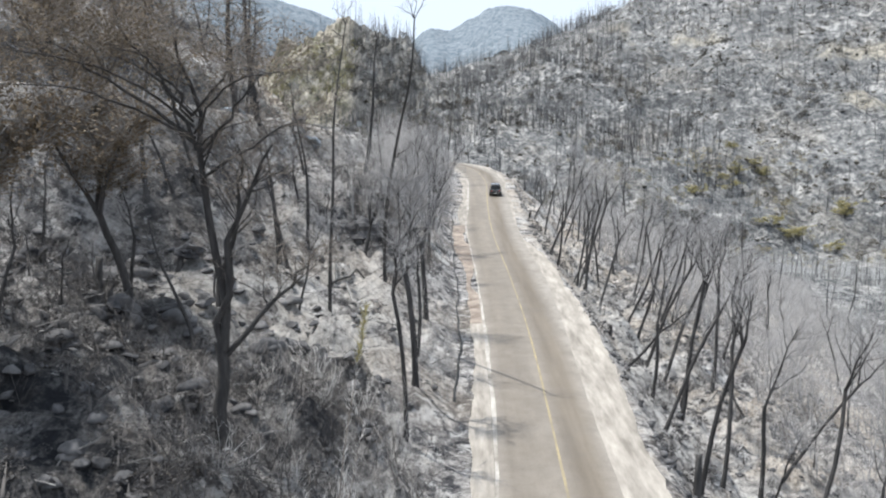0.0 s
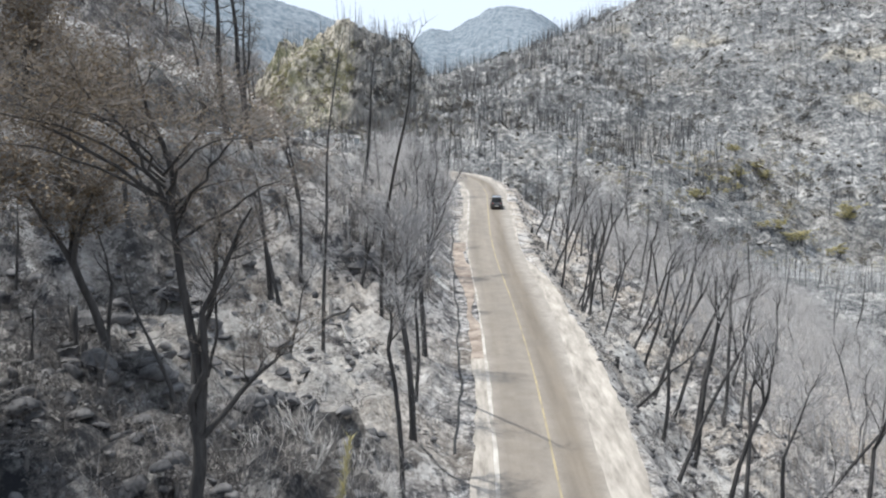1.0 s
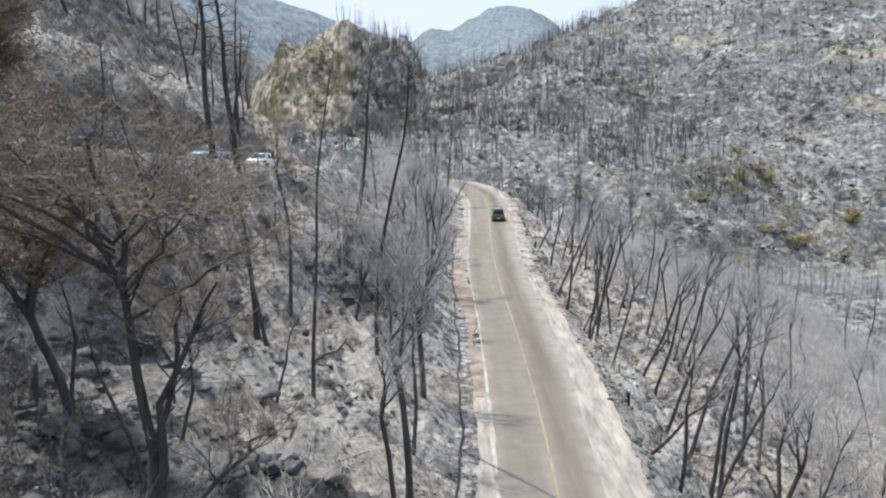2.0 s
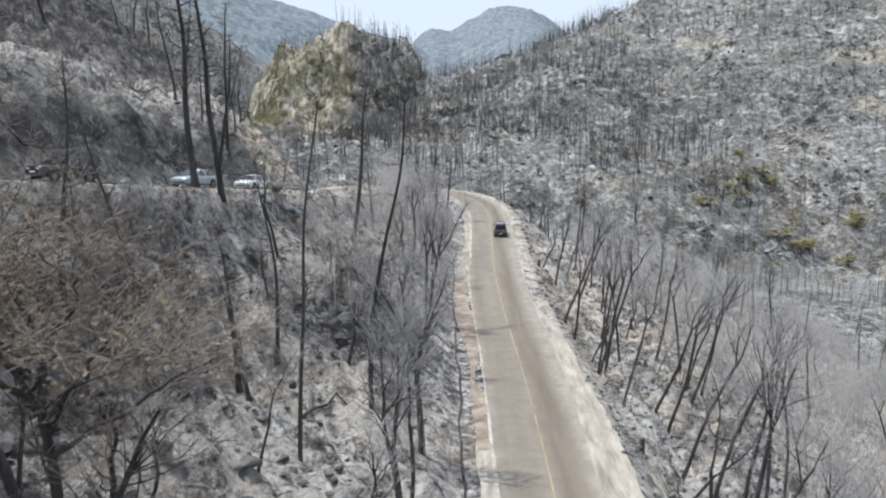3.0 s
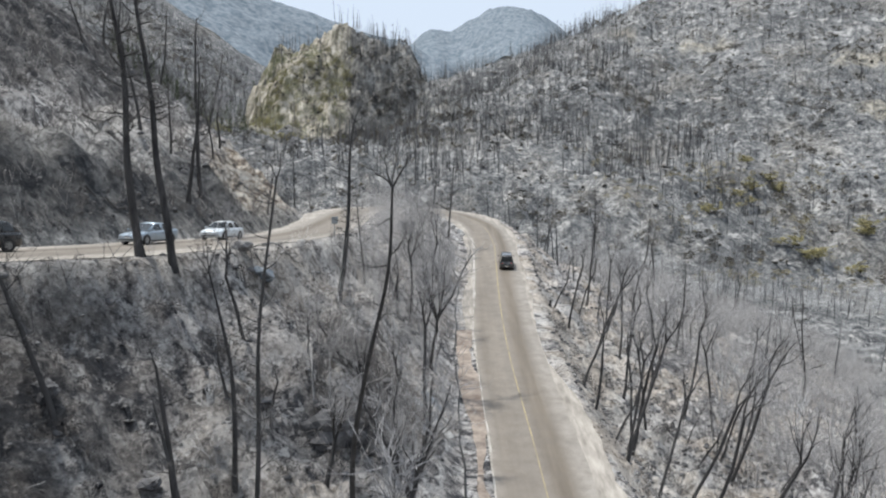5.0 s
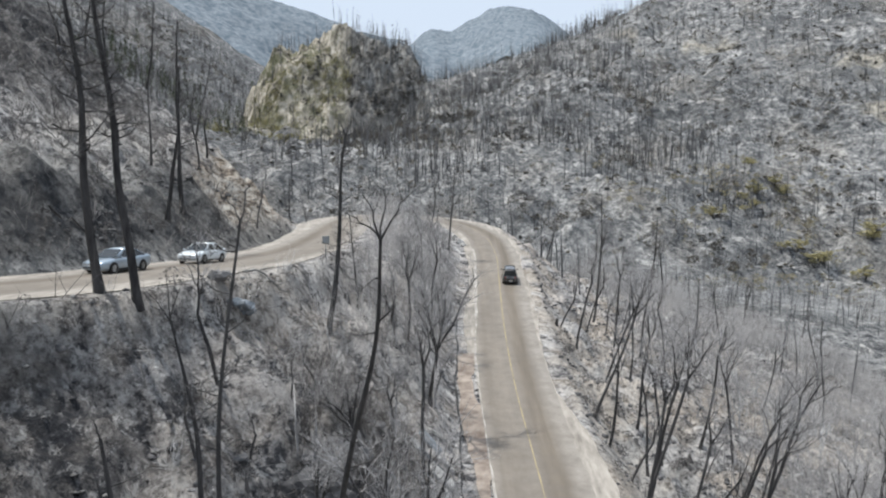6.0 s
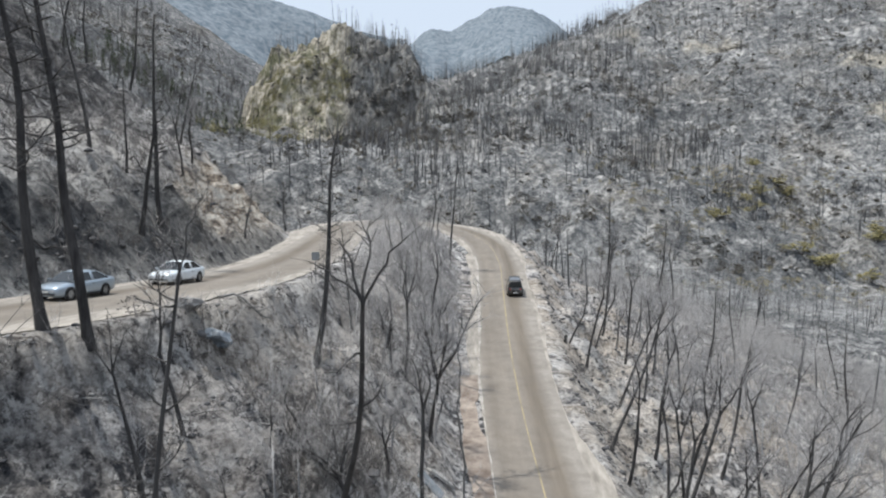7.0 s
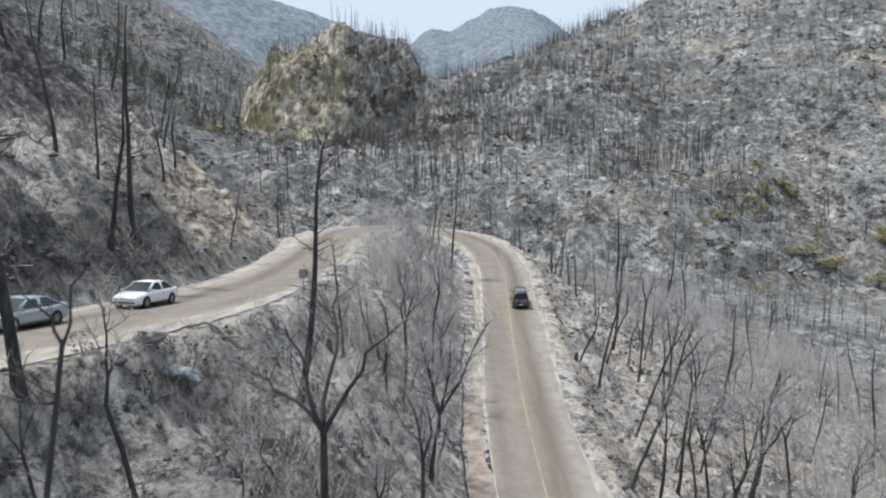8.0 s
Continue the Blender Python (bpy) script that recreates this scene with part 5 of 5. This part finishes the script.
def vehicle(name, label, category, paint_mat, body, cabin, width, wheel_r, axles, at, group):
    """body: (y, half-width share, low, high); cabin: windscreen foot, roof front, roof back, tail foot, belt, roof. Nose at -y."""
    root = thing(name, label, category, group)
    half = width / 2
    shell = part("body", loft(bmesh.new(), [ring_points(y, half * s, lo, hi) for y, s, lo, hi in body]), paint_mat, root)
    foot, front, back, tail, belt, roof = cabin
    lo_w, hi_w = half * 0.90, half * 0.70
    rings = [[(sx * w, y, z) for sx, w, y, z in ((1, lo_w, foot, belt), (1, hi_w, front, roof - 0.03), (1, hi_w, back, roof - 0.04), (1, lo_w, tail, belt))],
             [(sx * w, y, z) for sx, w, y, z in ((-1, lo_w, foot, belt), (-1, hi_w, front, roof - 0.03), (-1, hi_w, back, roof - 0.04), (-1, lo_w, tail, belt))]]
    part("cabin", loft(bmesh.new(), rings), paint_mat, root)
    bm = bmesh.new()
    loft(bm, [[(s * hi_w * 0.99, y, z) for s, z in ((1, roof - 0.05), (0.86, roof + dz), (0.4, roof + dz + 0.025), (-0.4, roof + dz + 0.025), (-0.86, roof + dz), (-1, roof - 0.05))] for y, dz in ((front - 0.04, -0.03), ((front * 2 + back) / 3, 0.01), ((front + back * 2) / 3, 0.01), (back + 0.04, -0.03))])
    part("roof", bm, paint_mat, root)
    mixp = lambda a, b, t: tuple(p + (q - p) * t for p, q in zip(a, b))
    def pane(nm, a, b, c, d, out, inset=0.06):
        mid = tuple(sum(q) / 4 for q in zip(a, b, c, d))
        pts = [tuple(p + o for p, o in zip(mixp(k, mid, inset * 2), out)) for k in (a, b, c, d)]
        part(nm, slab(pts, 0.006), CAR_GLASS, shell, "dark tinted glass")
    pane("windscreen", (lo_w, foot, belt), (hi_w, front, roof - 0.03), (-hi_w, front, roof - 0.03), (-lo_w, foot, belt), (0, -0.012, 0.012))
    pane("rear_window", (lo_w, tail, belt), (hi_w, back, roof - 0.04), (-hi_w, back, roof - 0.04), (-lo_w, tail, belt), (0, 0.012, 0.012))
    for s in (1, -1):
        lower = lambda t: (s * lo_w, foot + (tail - foot) * t, belt)
        upper = lambda t: (s * hi_w, front + (back - front) * t, roof - 0.035)
        for t0, t1, u0, u1 in ((0.06, 0.49, 0.0, 0.47), (0.53, 0.94, 0.53, 1.0)):
            pane("side_window", lower(t0), upper(u0), upper(u1), lower(t1), (s * 0.012, 0, 0.006), 0.07)
        for y in axles:
            arch = bmesh.new()
            bmesh.ops.create_cone(arch, cap_ends=True, segments=20, radius1=wheel_r * 1.16, radius2=wheel_r * 1.16, depth=0.10, matrix=Matrix.Translation((s * (half - 0.045), y, wheel_r * 1.03)) @ Matrix.Rotation(radians(90), 4, "Y"))
            part("wheel_arch", arch, BLACK_TRIM, root)
            bm = bmesh.new()
            prof = [(0.10, 0.70), (0.11, 0.93), (0.06, 1.0), (-0.06, 1.0), (-0.11, 0.93), (-0.10, 0.70)]
            loft(bm, [[(s * (half - 0.07) + a, y + wheel_r * b * math.cos(q * 6.2832 / 20), wheel_r + wheel_r * b * math.sin(q * 6.2832 / 20)) for q in range(20)] for a, b in prof], False)
            tyre = part("wheel", bm, RUBBER, root, "black tyre")
            bm = bmesh.new()
            bmesh.ops.create_cone(bm, cap_ends=True, segments=18, radius1=wheel_r * 0.70, radius2=wheel_r * 0.66, depth=0.02, matrix=Matrix.Translation((s * (half - 0.005), y, wheel_r)) @ Matrix.Rotation(radians(90), 4, "Y"))
            for k in range(5):
                q = k * 6.2832 / 5
                r = bmesh.ops.create_cube(bm, size=1.0, matrix=Matrix.Translation((s * (half + 0.008), y + 0.34 * wheel_r * math.cos(q), wheel_r + 0.34 * wheel_r * math.sin(q))) @ Matrix.Rotation(q, 4, "X") @ Matrix.Diagonal((0.02, wheel_r * 0.6, wheel_r * 0.16, 1)))
            part("rim", bm, ALLOY, tyre, "grey spoked rim")
        y0, y1 = body[0][0], body[-1][0]
        part("headlight", box(bmesh.new(), (s * half * 0.52 - 0.17, y0 - 0.015, body[0][3] - 0.20), (s * half * 0.52 + 0.17, y0 + 0.22, body[0][3] - 0.03), 0.03), LAMP_CLEAR, shell, "clear lamp lens")
        part("tail_light", box(bmesh.new(), (s * half * 0.66 - 0.12, y1 - 0.16, body[-1][3] - 0.30), (s * half * 0.66 + 0.12, y1 + 0.015, body[-1][3] - 0.06), 0.03), LAMP_RED, shell, "red lamp lens")
        part("mirror", box(bmesh.new(), (s * (half + 0.08) - 0.10, foot + 0.24, belt - 0.02), (s * (half + 0.08) + 0.10, foot + 0.36, belt + 0.13), 0.03), paint_mat, shell)
        part("door_handle", box(bmesh.new(), (s * (half + 0.003) - 0.012, 0.25, belt - 0.17), (s * (half + 0.003) + 0.012, 0.47, belt - 0.14)), BLACK_TRIM, shell)
        part("sill", box(bmesh.new(), (s * half * 0.985 - 0.03, axles[0] + 0.45, body[2][2] + 0.0), (s * half * 0.985 + 0.03, axles[1] - 0.45, body[2][2] + 0.10), 0.01), BLACK_TRIM, root)
    part("grille", box(bmesh.new(), (-half * 0.32, y0 - 0.02, body[0][3] - 0.19), (half * 0.32, y0 + 0.10, body[0][3] - 0.05), 0.02), BLACK_TRIM, shell, "black grille")
    part("bumper", box(bmesh.new(), (-half * 0.74, y0 - 0.03, body[0][2] + 0.02), (half * 0.74, y0 + 0.15, body[0][2] + 0.13), 0.03), BLACK_TRIM, root)
    part("bumper", box(bmesh.new(), (-half * 0.78, y1 - 0.15, body[-1][2] + 0.02), (half * 0.78, y1 + 0.03, body[-1][2] + 0.14), 0.03), BLACK_TRIM, root)
    for y, d in ((y0, -0.034), (y1, 0.034)):
        part("number_plate", box(bmesh.new(), (-0.26, min(y, y + d), body[0][2] + 0.16), (0.26, max(y, y + d), body[0][2] + 0.27)), PLATE, shell, "white plate")
    root.matrix_basis = at
    return root


SEDAN = [(-2.30, 0.74, 0.30, 0.66), (-2.18, 0.88, 0.22, 0.74), (-1.5, 0.98, 0.20, 0.88), (-0.8, 1.0, 0.20, 0.97), (0.4, 1.0, 0.20, 0.99), (1.3, 1.0, 0.20, 1.03), (1.95, 0.96, 0.22, 1.05), (2.20, 0.90, 0.28, 1.02), (2.30, 0.80, 0.36, 0.92)]
SUV = [(-2.32, 0.78, 0.36, 0.90), (-2.2, 0.90, 0.28, 0.98), (-1.5, 0.99, 0.26, 1.08), (-0.9, 1.0, 0.26, 1.12), (0.4, 1.0, 0.26, 1.14), (1.5, 1.0, 0.26, 1.16), (2.1, 0.97, 0.28, 1.16), (2.3, 0.90, 0.38, 1.10)]
VAN = [(-2.45, 0.80, 0.34, 0.98), (-2.3, 0.92, 0.26, 1.06), (-1.7, 0.99, 0.24, 1.18), (-1.3, 1.0, 0.24, 1.22), (0.4, 1.0, 0.24, 1.24), (1.8, 1.0, 0.24, 1.24), (2.35, 0.98, 0.26, 1.24), (2.45, 0.94, 0.34, 1.20)]


def on_road(i, lane):
    """The pose of a vehicle at middle-line point i, lane metres to the right, nose along the way."""
    d = ROAD[i + 1] - ROAD[i - 1]
    yaw, pitch = math.atan2(d[1], d[0]), math.atan2(d[2], math.hypot(d[0], d[1]))
    p = (ROAD[i, 0] + SIDE[i, 0] * lane, ROAD[i, 1] + SIDE[i, 1] * lane, ROAD[i, 2] - 0.010 * abs(lane))
    return Matrix.Translation(p) @ Matrix.Rotation(yaw + math.pi / 2, 4, "Z") @ Matrix.Rotation(-pitch, 4, "X")


def upper(y):
    return APEX + int(np.argmin(np.abs(ROAD[APEX:, 1] - y)))


def lower(y):
    return int(np.argmin(np.abs(ROAD[:APEX - 6, 1] - y)))


vehicle("van", "dark passenger van driving up the road", "van", CAR_BLACK, VAN, (-1.75, -0.95, 2.28, 2.40, 1.22, 1.93), 1.95, 0.34, (-1.5, 1.55), on_road(lower(143), 1.4), "vehicles on the road")
vehicle("saloon_car", "white saloon car on the upper road", "car", CAR_WHITE, SEDAN, (-1.20, -0.22, 0.90, 2.02, 0.93, 1.45), 1.82, 0.33, (-1.40, 1.32), on_road(upper(92.0), 1.6), "vehicles on the road")
vehicle("saloon_car", "silver-blue saloon car on the upper road", "car", CAR_SILVER, SEDAN, (-1.20, -0.22, 0.90, 2.02, 0.93, 1.45), 1.80, 0.33, (-1.40, 1.32), on_road(upper(81.5), 1.6), "vehicles on the road")
vehicle("off_road_car", "black off-road car on the upper road", "car", CAR_BLACK, SUV, (-1.15, -0.40, 1.55, 2.20, 1.12, 1.72), 1.90, 0.37, (-1.40, 1.38), on_road(upper(69.0), 1.6), "vehicles on the road")


# ---- roadside things ----
def post_sign(x, y, tall, plate, material, label, turn=0.0):
    root = thing("road_sign", label, "sign")
    bm = bmesh.new()
    bmesh.ops.create_cone(bm, cap_ends=True, segments=10, radius1=0.035, radius2=0.035, depth=tall + 0.3, matrix=Matrix.Translation((0, 0, tall / 2 - 0.15)))
    part("post", bm, STEEL, root, "steel post")
    bm = box(bmesh.new(), (-plate / 2, -0.05, tall - plate), (plate / 2, -0.03, tall), 0.008)
    part("plate", bm, material, root)
    root.matrix_basis = Matrix.Translation((x, y, height(x, y))) @ Matrix.Rotation(turn, 4, "Z")
    return root


post_sign(-9.5, 97.5, 1.9, 0.6, SIGN_GREY, "small square road sign seen from behind", 0.5)
post_sign(13.4, 178.5, 1.8, 0.6, BLACK_TRIM, "dark road sign on a post at the bend", -0.6)


def marker_block(x, y, long_, turn):
    root = thing("marker_block", "faded yellow marker block at the bend", "barrier", "marker blocks")
    bm = box(bmesh.new(), (-long_ / 2, -0.25, -0.2), (long_ / 2, 0.25, 0.55), 0.06)
    part("block", bm, MARK_YELLOW, root)
    for k in range(3):
        bm = box(bmesh.new(), (-long_ * 0.3 + k * long_ * 0.3 - 0.06, -0.06, 0.55), (-long_ * 0.3 + k * long_ * 0.3 + 0.06, 0.06, 1.15), 0.02)
        part("stub", bm, BLACK_TRIM, root, "dark upright stub")
    root.matrix_basis = Matrix.Translation((x, y, height(x, y) + 0.05)) @ Matrix.Rotation(turn, 4, "Z")


marker_block(5.3, 187.6, 1.6, -0.25)
marker_block(-12.0, 187.0, 1.9, 0.5)


def boulder(x, y, size, material, label, seed, flat=0.75, sink=0.25):
    """A split, bevelled rock standing on the slope."""
    bm = bmesh.new()
    bmesh.ops.create_icosphere(bm, subdivisions=3, radius=1.0)
    r = random.Random(seed)
    off = Vector((r.random() * 50, r.random() * 50, r.random() * 50))
    for _ in range(13):
        n = Vector((r.gauss(0, 1), r.gauss(0, 1), r.gauss(0, 1))).normalized()
        k = r.uniform(0.48, 0.82)
        for v in bm.verts:
            d = v.co.dot(n)
            if d > k:
                v.co -= n * (d - k)
    for v in bm.verts:
        v.co += v.co.normalized() * (0.34 * noise.noise(v.co * 1.9 + off) + 0.17 * noise.noise(v.co * 5.0 + off) + 0.08 * noise.noise(v.co * 11.0 + off))
        v.co.z *= flat
    me = bpy.data.meshes.new("boulder")
    bm.to_mesh(me)
    bm.free()
    me.materials.append(material)
    ob = new("boulder", me)
    ob.matrix_basis = Matrix.Translation((x, y, height(x, y) + size * (flat - sink * 1.6) * 0.6)) @ Euler((r.uniform(-0.3, 0.3), r.uniform(-0.3, 0.3), r.random() * 6.28)).to_matrix().to_4x4() @ Matrix.Scale(size, 4)
    return tagged(ob, label, "boulder", "boulders on the slope")


boulder(-12.2, 80.6, 1.05, BLUE_SLAB, "split blue-grey boulder below the upper road", 1)
boulder(-13.4, 79.6, 0.75, STONE, "pale grey boulder beside a split rock", 2)
boulder(-10.9, 88.0, 0.35, CONCRETE, "whitish stone on the road's verge", 3)
for k, (x, y, s) in enumerate(((-15.5, 41, 1.0), (-17.5, 43, 1.2), (-13.0, 45, 0.8), (-19.5, 48, 1.2), (-15.0, 50, 0.9), (-12.0, 39.5, 0.6), (-7.5, 44, 0.6), (-22, 41, 1.3), (-7.2, 73, 1.0), (-4.6, 74.5, 0.8), (-6.0, 72, 0.9), (-3.6, 71.5, 0.9), (-10, 70, 0.6), (-13, 60, 0.6), (-18, 61, 0.9), (-24, 55, 1.1))):
    boulder(x, y, s, CHAR_ROCK, "sooty black boulder on the burnt slope", 20 + k)
for k, (x, y, s) in enumerate(((2.6, 167.2, 0.9), (1.3, 168.8, 0.8), (0.2, 170.2, 0.7), (3.1, 165.4, 0.6), (1.9, 166.9, 0.6), (-6.5, 169.5, 0.7), (-8.3, 168.5, 0.6))):
    boulder(x, y, s, CONCRETE, "pale rubble heaped inside the bend", 50 + k)


def slab_stone(x, y, size, tilt, turn, material, label):
    """A broken concrete slab leaning on the ditch's bank."""
    bm = box(bmesh.new(), (-size[0] / 2, -size[1] / 2, -size[2] / 2), (size[0] / 2, size[1] / 2, size[2] / 2), 0.03)
    r = random.Random(int(x * 100 + y * 10))
    for v in bm.verts:
        v.co += Vector((r.gauss(0, 0.05), r.gauss(0, 0.05), r.gauss(0, 0.012)))
    me = bpy.data.meshes.new("concrete_slab")
    bm.to_mesh(me)
    bm.free()
    me.materials.append(material)
    ob = new("concrete_slab", me)
    ob.matrix_basis = Matrix.Translation((x, y, height(x, y) + 0.12)) @ Matrix.Rotation(turn, 4, "Z") @ Matrix.Rotation(tilt, 4, "Y")
    return tagged(ob, label, "slab", "broken slabs by the ditch")


for k, (x, y, a, t, m) in enumerate(((-0.4, 88.2, 0.7, 0.3, CONCRETE), (-1.0, 86.6, 0.8, -0.2, BLUE_SLAB), (-0.1, 85.2, 0.75, 0.1, CONCRETE), (-0.9, 83.6, 0.85, 0.5, BLUE_SLAB), (-0.2, 82.0, 0.7, -0.3, CONCRETE), (-1.6, 84.8, 0.8, 0.0, CONCRETE))):
    slab_stone(x, y, (2.0, 0.9 + 0.1 * (k % 3), 0.16), a, t, m, "broken concrete slab leaning beside the ditch")

# a black tube added to draw the dark ditch line beside the shoulder
ditch_pts = []
for i in range(lower(48), lower(138), 2):
    o = -5.15 + 0.12 * math.sin(i * 0.35) + 0.08 * math.sin(i * 0.9)
    x, y = ROAD[i, 0] + SIDE[i, 0] * o, ROAD[i, 1] + SIDE[i, 1] * o
    ditch_pts.append(Vector((x, y, max(height(x, y), ROAD[i, 2] - 0.07) + 0.05)))
ditch_tube = Wood()
ditch_tube.tube(ditch_pts, [0.075] * len(ditch_pts), 7)
tagged(new("water_pipe", ditch_tube.mesh("water_pipe", BLACK_TRIM)), "black tube added in place of the dark ditch line along the shoulder", "pipe")


def olive_bush(seed, x, y, tall, material, label):
    root = thing("bush_tree", label, "tree", "living trees in the valley")
    r, w = random.Random(seed), Wood()
    tips = []
    for _ in range(5):
        a = r.random() * 6.283
        pts, rad = grow(r, Vector((0, 0, -0.4)), Vector((math.cos(a) * 0.5, math.sin(a) * 0.5, 1)), tall * r.uniform(0.7, 1.0), 0.11, 0.18, 0.02, 6)
        w.tube(pts, rad, 4)
        for _ in range(7):
            p, d, k = sprout(r, pts, r.uniform(0.4, 1.0))
            b = r.random() * 6.283
            g = grow(r, p, Vector((math.cos(b), math.sin(b), 0.35)), tall * r.uniform(0.12, 0.3), 0.03, 0.2, 0, 3)
            w.tube(g[0], g[1], 3)
            tips.append(g[0])
    part("trunk", w.mesh("trunk", BARK), None, root)
    v, f = leaf_cloud(r, tips, 1700, 0.26, tall * 0.15)
    part("crown", mesh_from("crown", v, f, material), None, root)
    root.matrix_basis = Matrix.Translation((x, y, height(x, y))) @ Matrix.Diagonal((2.0, 2.0, 1.0, 1))


for k, (x, y, tall) in enumerate(((184, 449, 10), (190, 455, 9), (176, 452, 8), (166, 497, 9), (160, 503, 8), (172, 505, 8), (196, 515, 9), (190, 520, 8), (222, 470, 8), (228, 476, 8), (205, 440, 7), (140, 470, 8), (182, 535, 8))):
    olive_bush(700 + k, x, y, tall, OLIVE_LEAF, "yellow-olive tree that the fire spared")


def fallen_branch(seed, x, y, long_, turn, material, label):
    """A dead limb lying on the ground, with a few side branches."""
    r, w = random.Random(seed), Wood()
    way = Vector((math.cos(turn), math.sin(turn), 0))
    pts = []
    for k in range(7):
        q = Vector((x, y, 0)) + way * (long_ * k / 6) + Vector((r.gauss(0, 0.12), r.gauss(0, 0.12), 0))
        pts.append(Vector((q.x, q.y, height(q.x, q.y) + 0.12 + 0.05 * k)))
    w.tube(pts, [0.10 * (1 - 0.11 * k) for k in range(7)], 6)
    for _ in range(7):
        p, d, k = sprout(r, pts, r.uniform(0.25, 0.95))
        a = turn + r.choice((-1, 1)) * r.uniform(0.4, 1.0)
        g = grow(r, p, Vector((math.cos(a), math.sin(a), 0.35)), long_ * r.uniform(0.15, 0.35), 0.035, 0.15, 0, 4)
        w.tube(g[0], g[1], 4)
    tagged(new("fallen_branch", w.mesh("fallen_branch", material)), label, "branch", "fallen branches")


def uprooted_stump(x, y, seed):
    """A toppled tree's root plate standing on the slope, dark underneath, with hanging roots."""
    r, root = random.Random(seed), thing("uprooted_stump", "uprooted charred stump with a dark tangle of roots", "stump")
    bm = bmesh.new()
    bmesh.ops.create_icosphere(bm, subdivisions=3, radius=1.0)
    off = Vector((r.random() * 30, r.random() * 30, 0))
    for v in bm.verts:
        v.co += v.co.normalized() * (0.35 * noise.noise(v.co * 2.1 + off) + 0.2 * noise.noise(v.co * 6.0 + off))
        v.co = Vector((v.co.x * 1.9, v.co.y * 0.75, v.co.z * 1.15))
    part("root_plate", bm, CHAR_ROCK, root, "sooty earth held by the roots")
    w = Wood()
    for _ in range(34):
        a = r.uniform(0, 6.283)
        p = Vector((1.5 * math.cos(a), -0.5, 0.9 * math.sin(a))) * r.uniform(0.3, 1.0)
        g = grow(r, p, Vector((math.cos(a), -0.7, math.sin(a) - 0.25)), r.uniform(0.7, 1.9), 0.06, 0.28, -0.06, 5)
        w.tube(g[0], g[1], 4)
    part("roots", w.mesh("roots", BARK), None, root, "black bare roots")
    w = Wood()
    g = grow(r, Vector((0.2, 0.3, 0.1)), Vector((0.5, 1, 0.25)), 3.2, 0.26, 0.05, 0, 5)
    w.tube(g[0], [0.28, 0.26, 0.25, 0.24, 0.22, 0.2], 8)
    part("trunk", w.mesh("trunk", BARK), None, root, "snapped charred trunk")
    root.matrix_basis = Matrix.Translation((x, y, height(x, y) + 0.75)) @ Matrix.Rotation(0.15, 4, "Z")


uprooted_stump(-6.4, 70.6, 61)
r = random.Random(77)
for k in range(16):
    x, y = (r.uniform(-34, -24), r.uniform(70, 120)) if k < 7 else (r.uniform(-14, -3), r.uniform(52, 120)) if k < 12 else (r.uniform(14, 26), r.uniform(45, 100))
    fallen_branch(800 + k, x, y, r.uniform(3, 6.5), r.uniform(-1.2, 1.2), PALE_BARK if k % 2 else BARK, "ashen fallen branch on the burnt slope" if k % 2 else "charred fallen branch on the burnt slope")


def stump(seed, x, y, tall):
    """A snapped, charred trunk with a ragged top."""
    r = random.Random(seed)
    n, rings = 9, []
    for z, s in ((-0.4, 1.5), (0.1, 1.15), (tall * 0.5, 0.95), (tall, 0.85)):
        rings.append([(0.2 * s * math.cos(q * 6.2832 / n) * r.uniform(0.9, 1.1), 0.2 * s * math.sin(q * 6.2832 / n) * r.uniform(0.9, 1.1), z + (r.uniform(-0.25, 0.2) if z == tall else 0)) for q in range(n)])
    bm = loft(bmesh.new(), rings)
    me = bpy.data.meshes.new("stump")
    bm.to_mesh(me)
    bm.free()
    me.materials.append(BARK)
    ob = new("stump", me)
    ob.matrix_basis = Matrix.Translation((x, y, height(x, y))) @ Euler((r.gauss(0, 0.12), r.gauss(0, 0.12), 0)).to_matrix().to_4x4()
    tagged(ob, "charred snapped tree stump in the ash", "stump", "charred stumps")


for k in range(16):
    x, y = (r.uniform(-13, -2), r.uniform(45, 120)) if k < 3 else (r.uniform(12.5, 26), r.uniform(32, 130)) if k < 12 else (r.uniform(-24, -12), r.uniform(34, 60))
    if road_gap(x, y) > 6:
        stump(900 + k, x, y, r.uniform(0.5, 2.2))
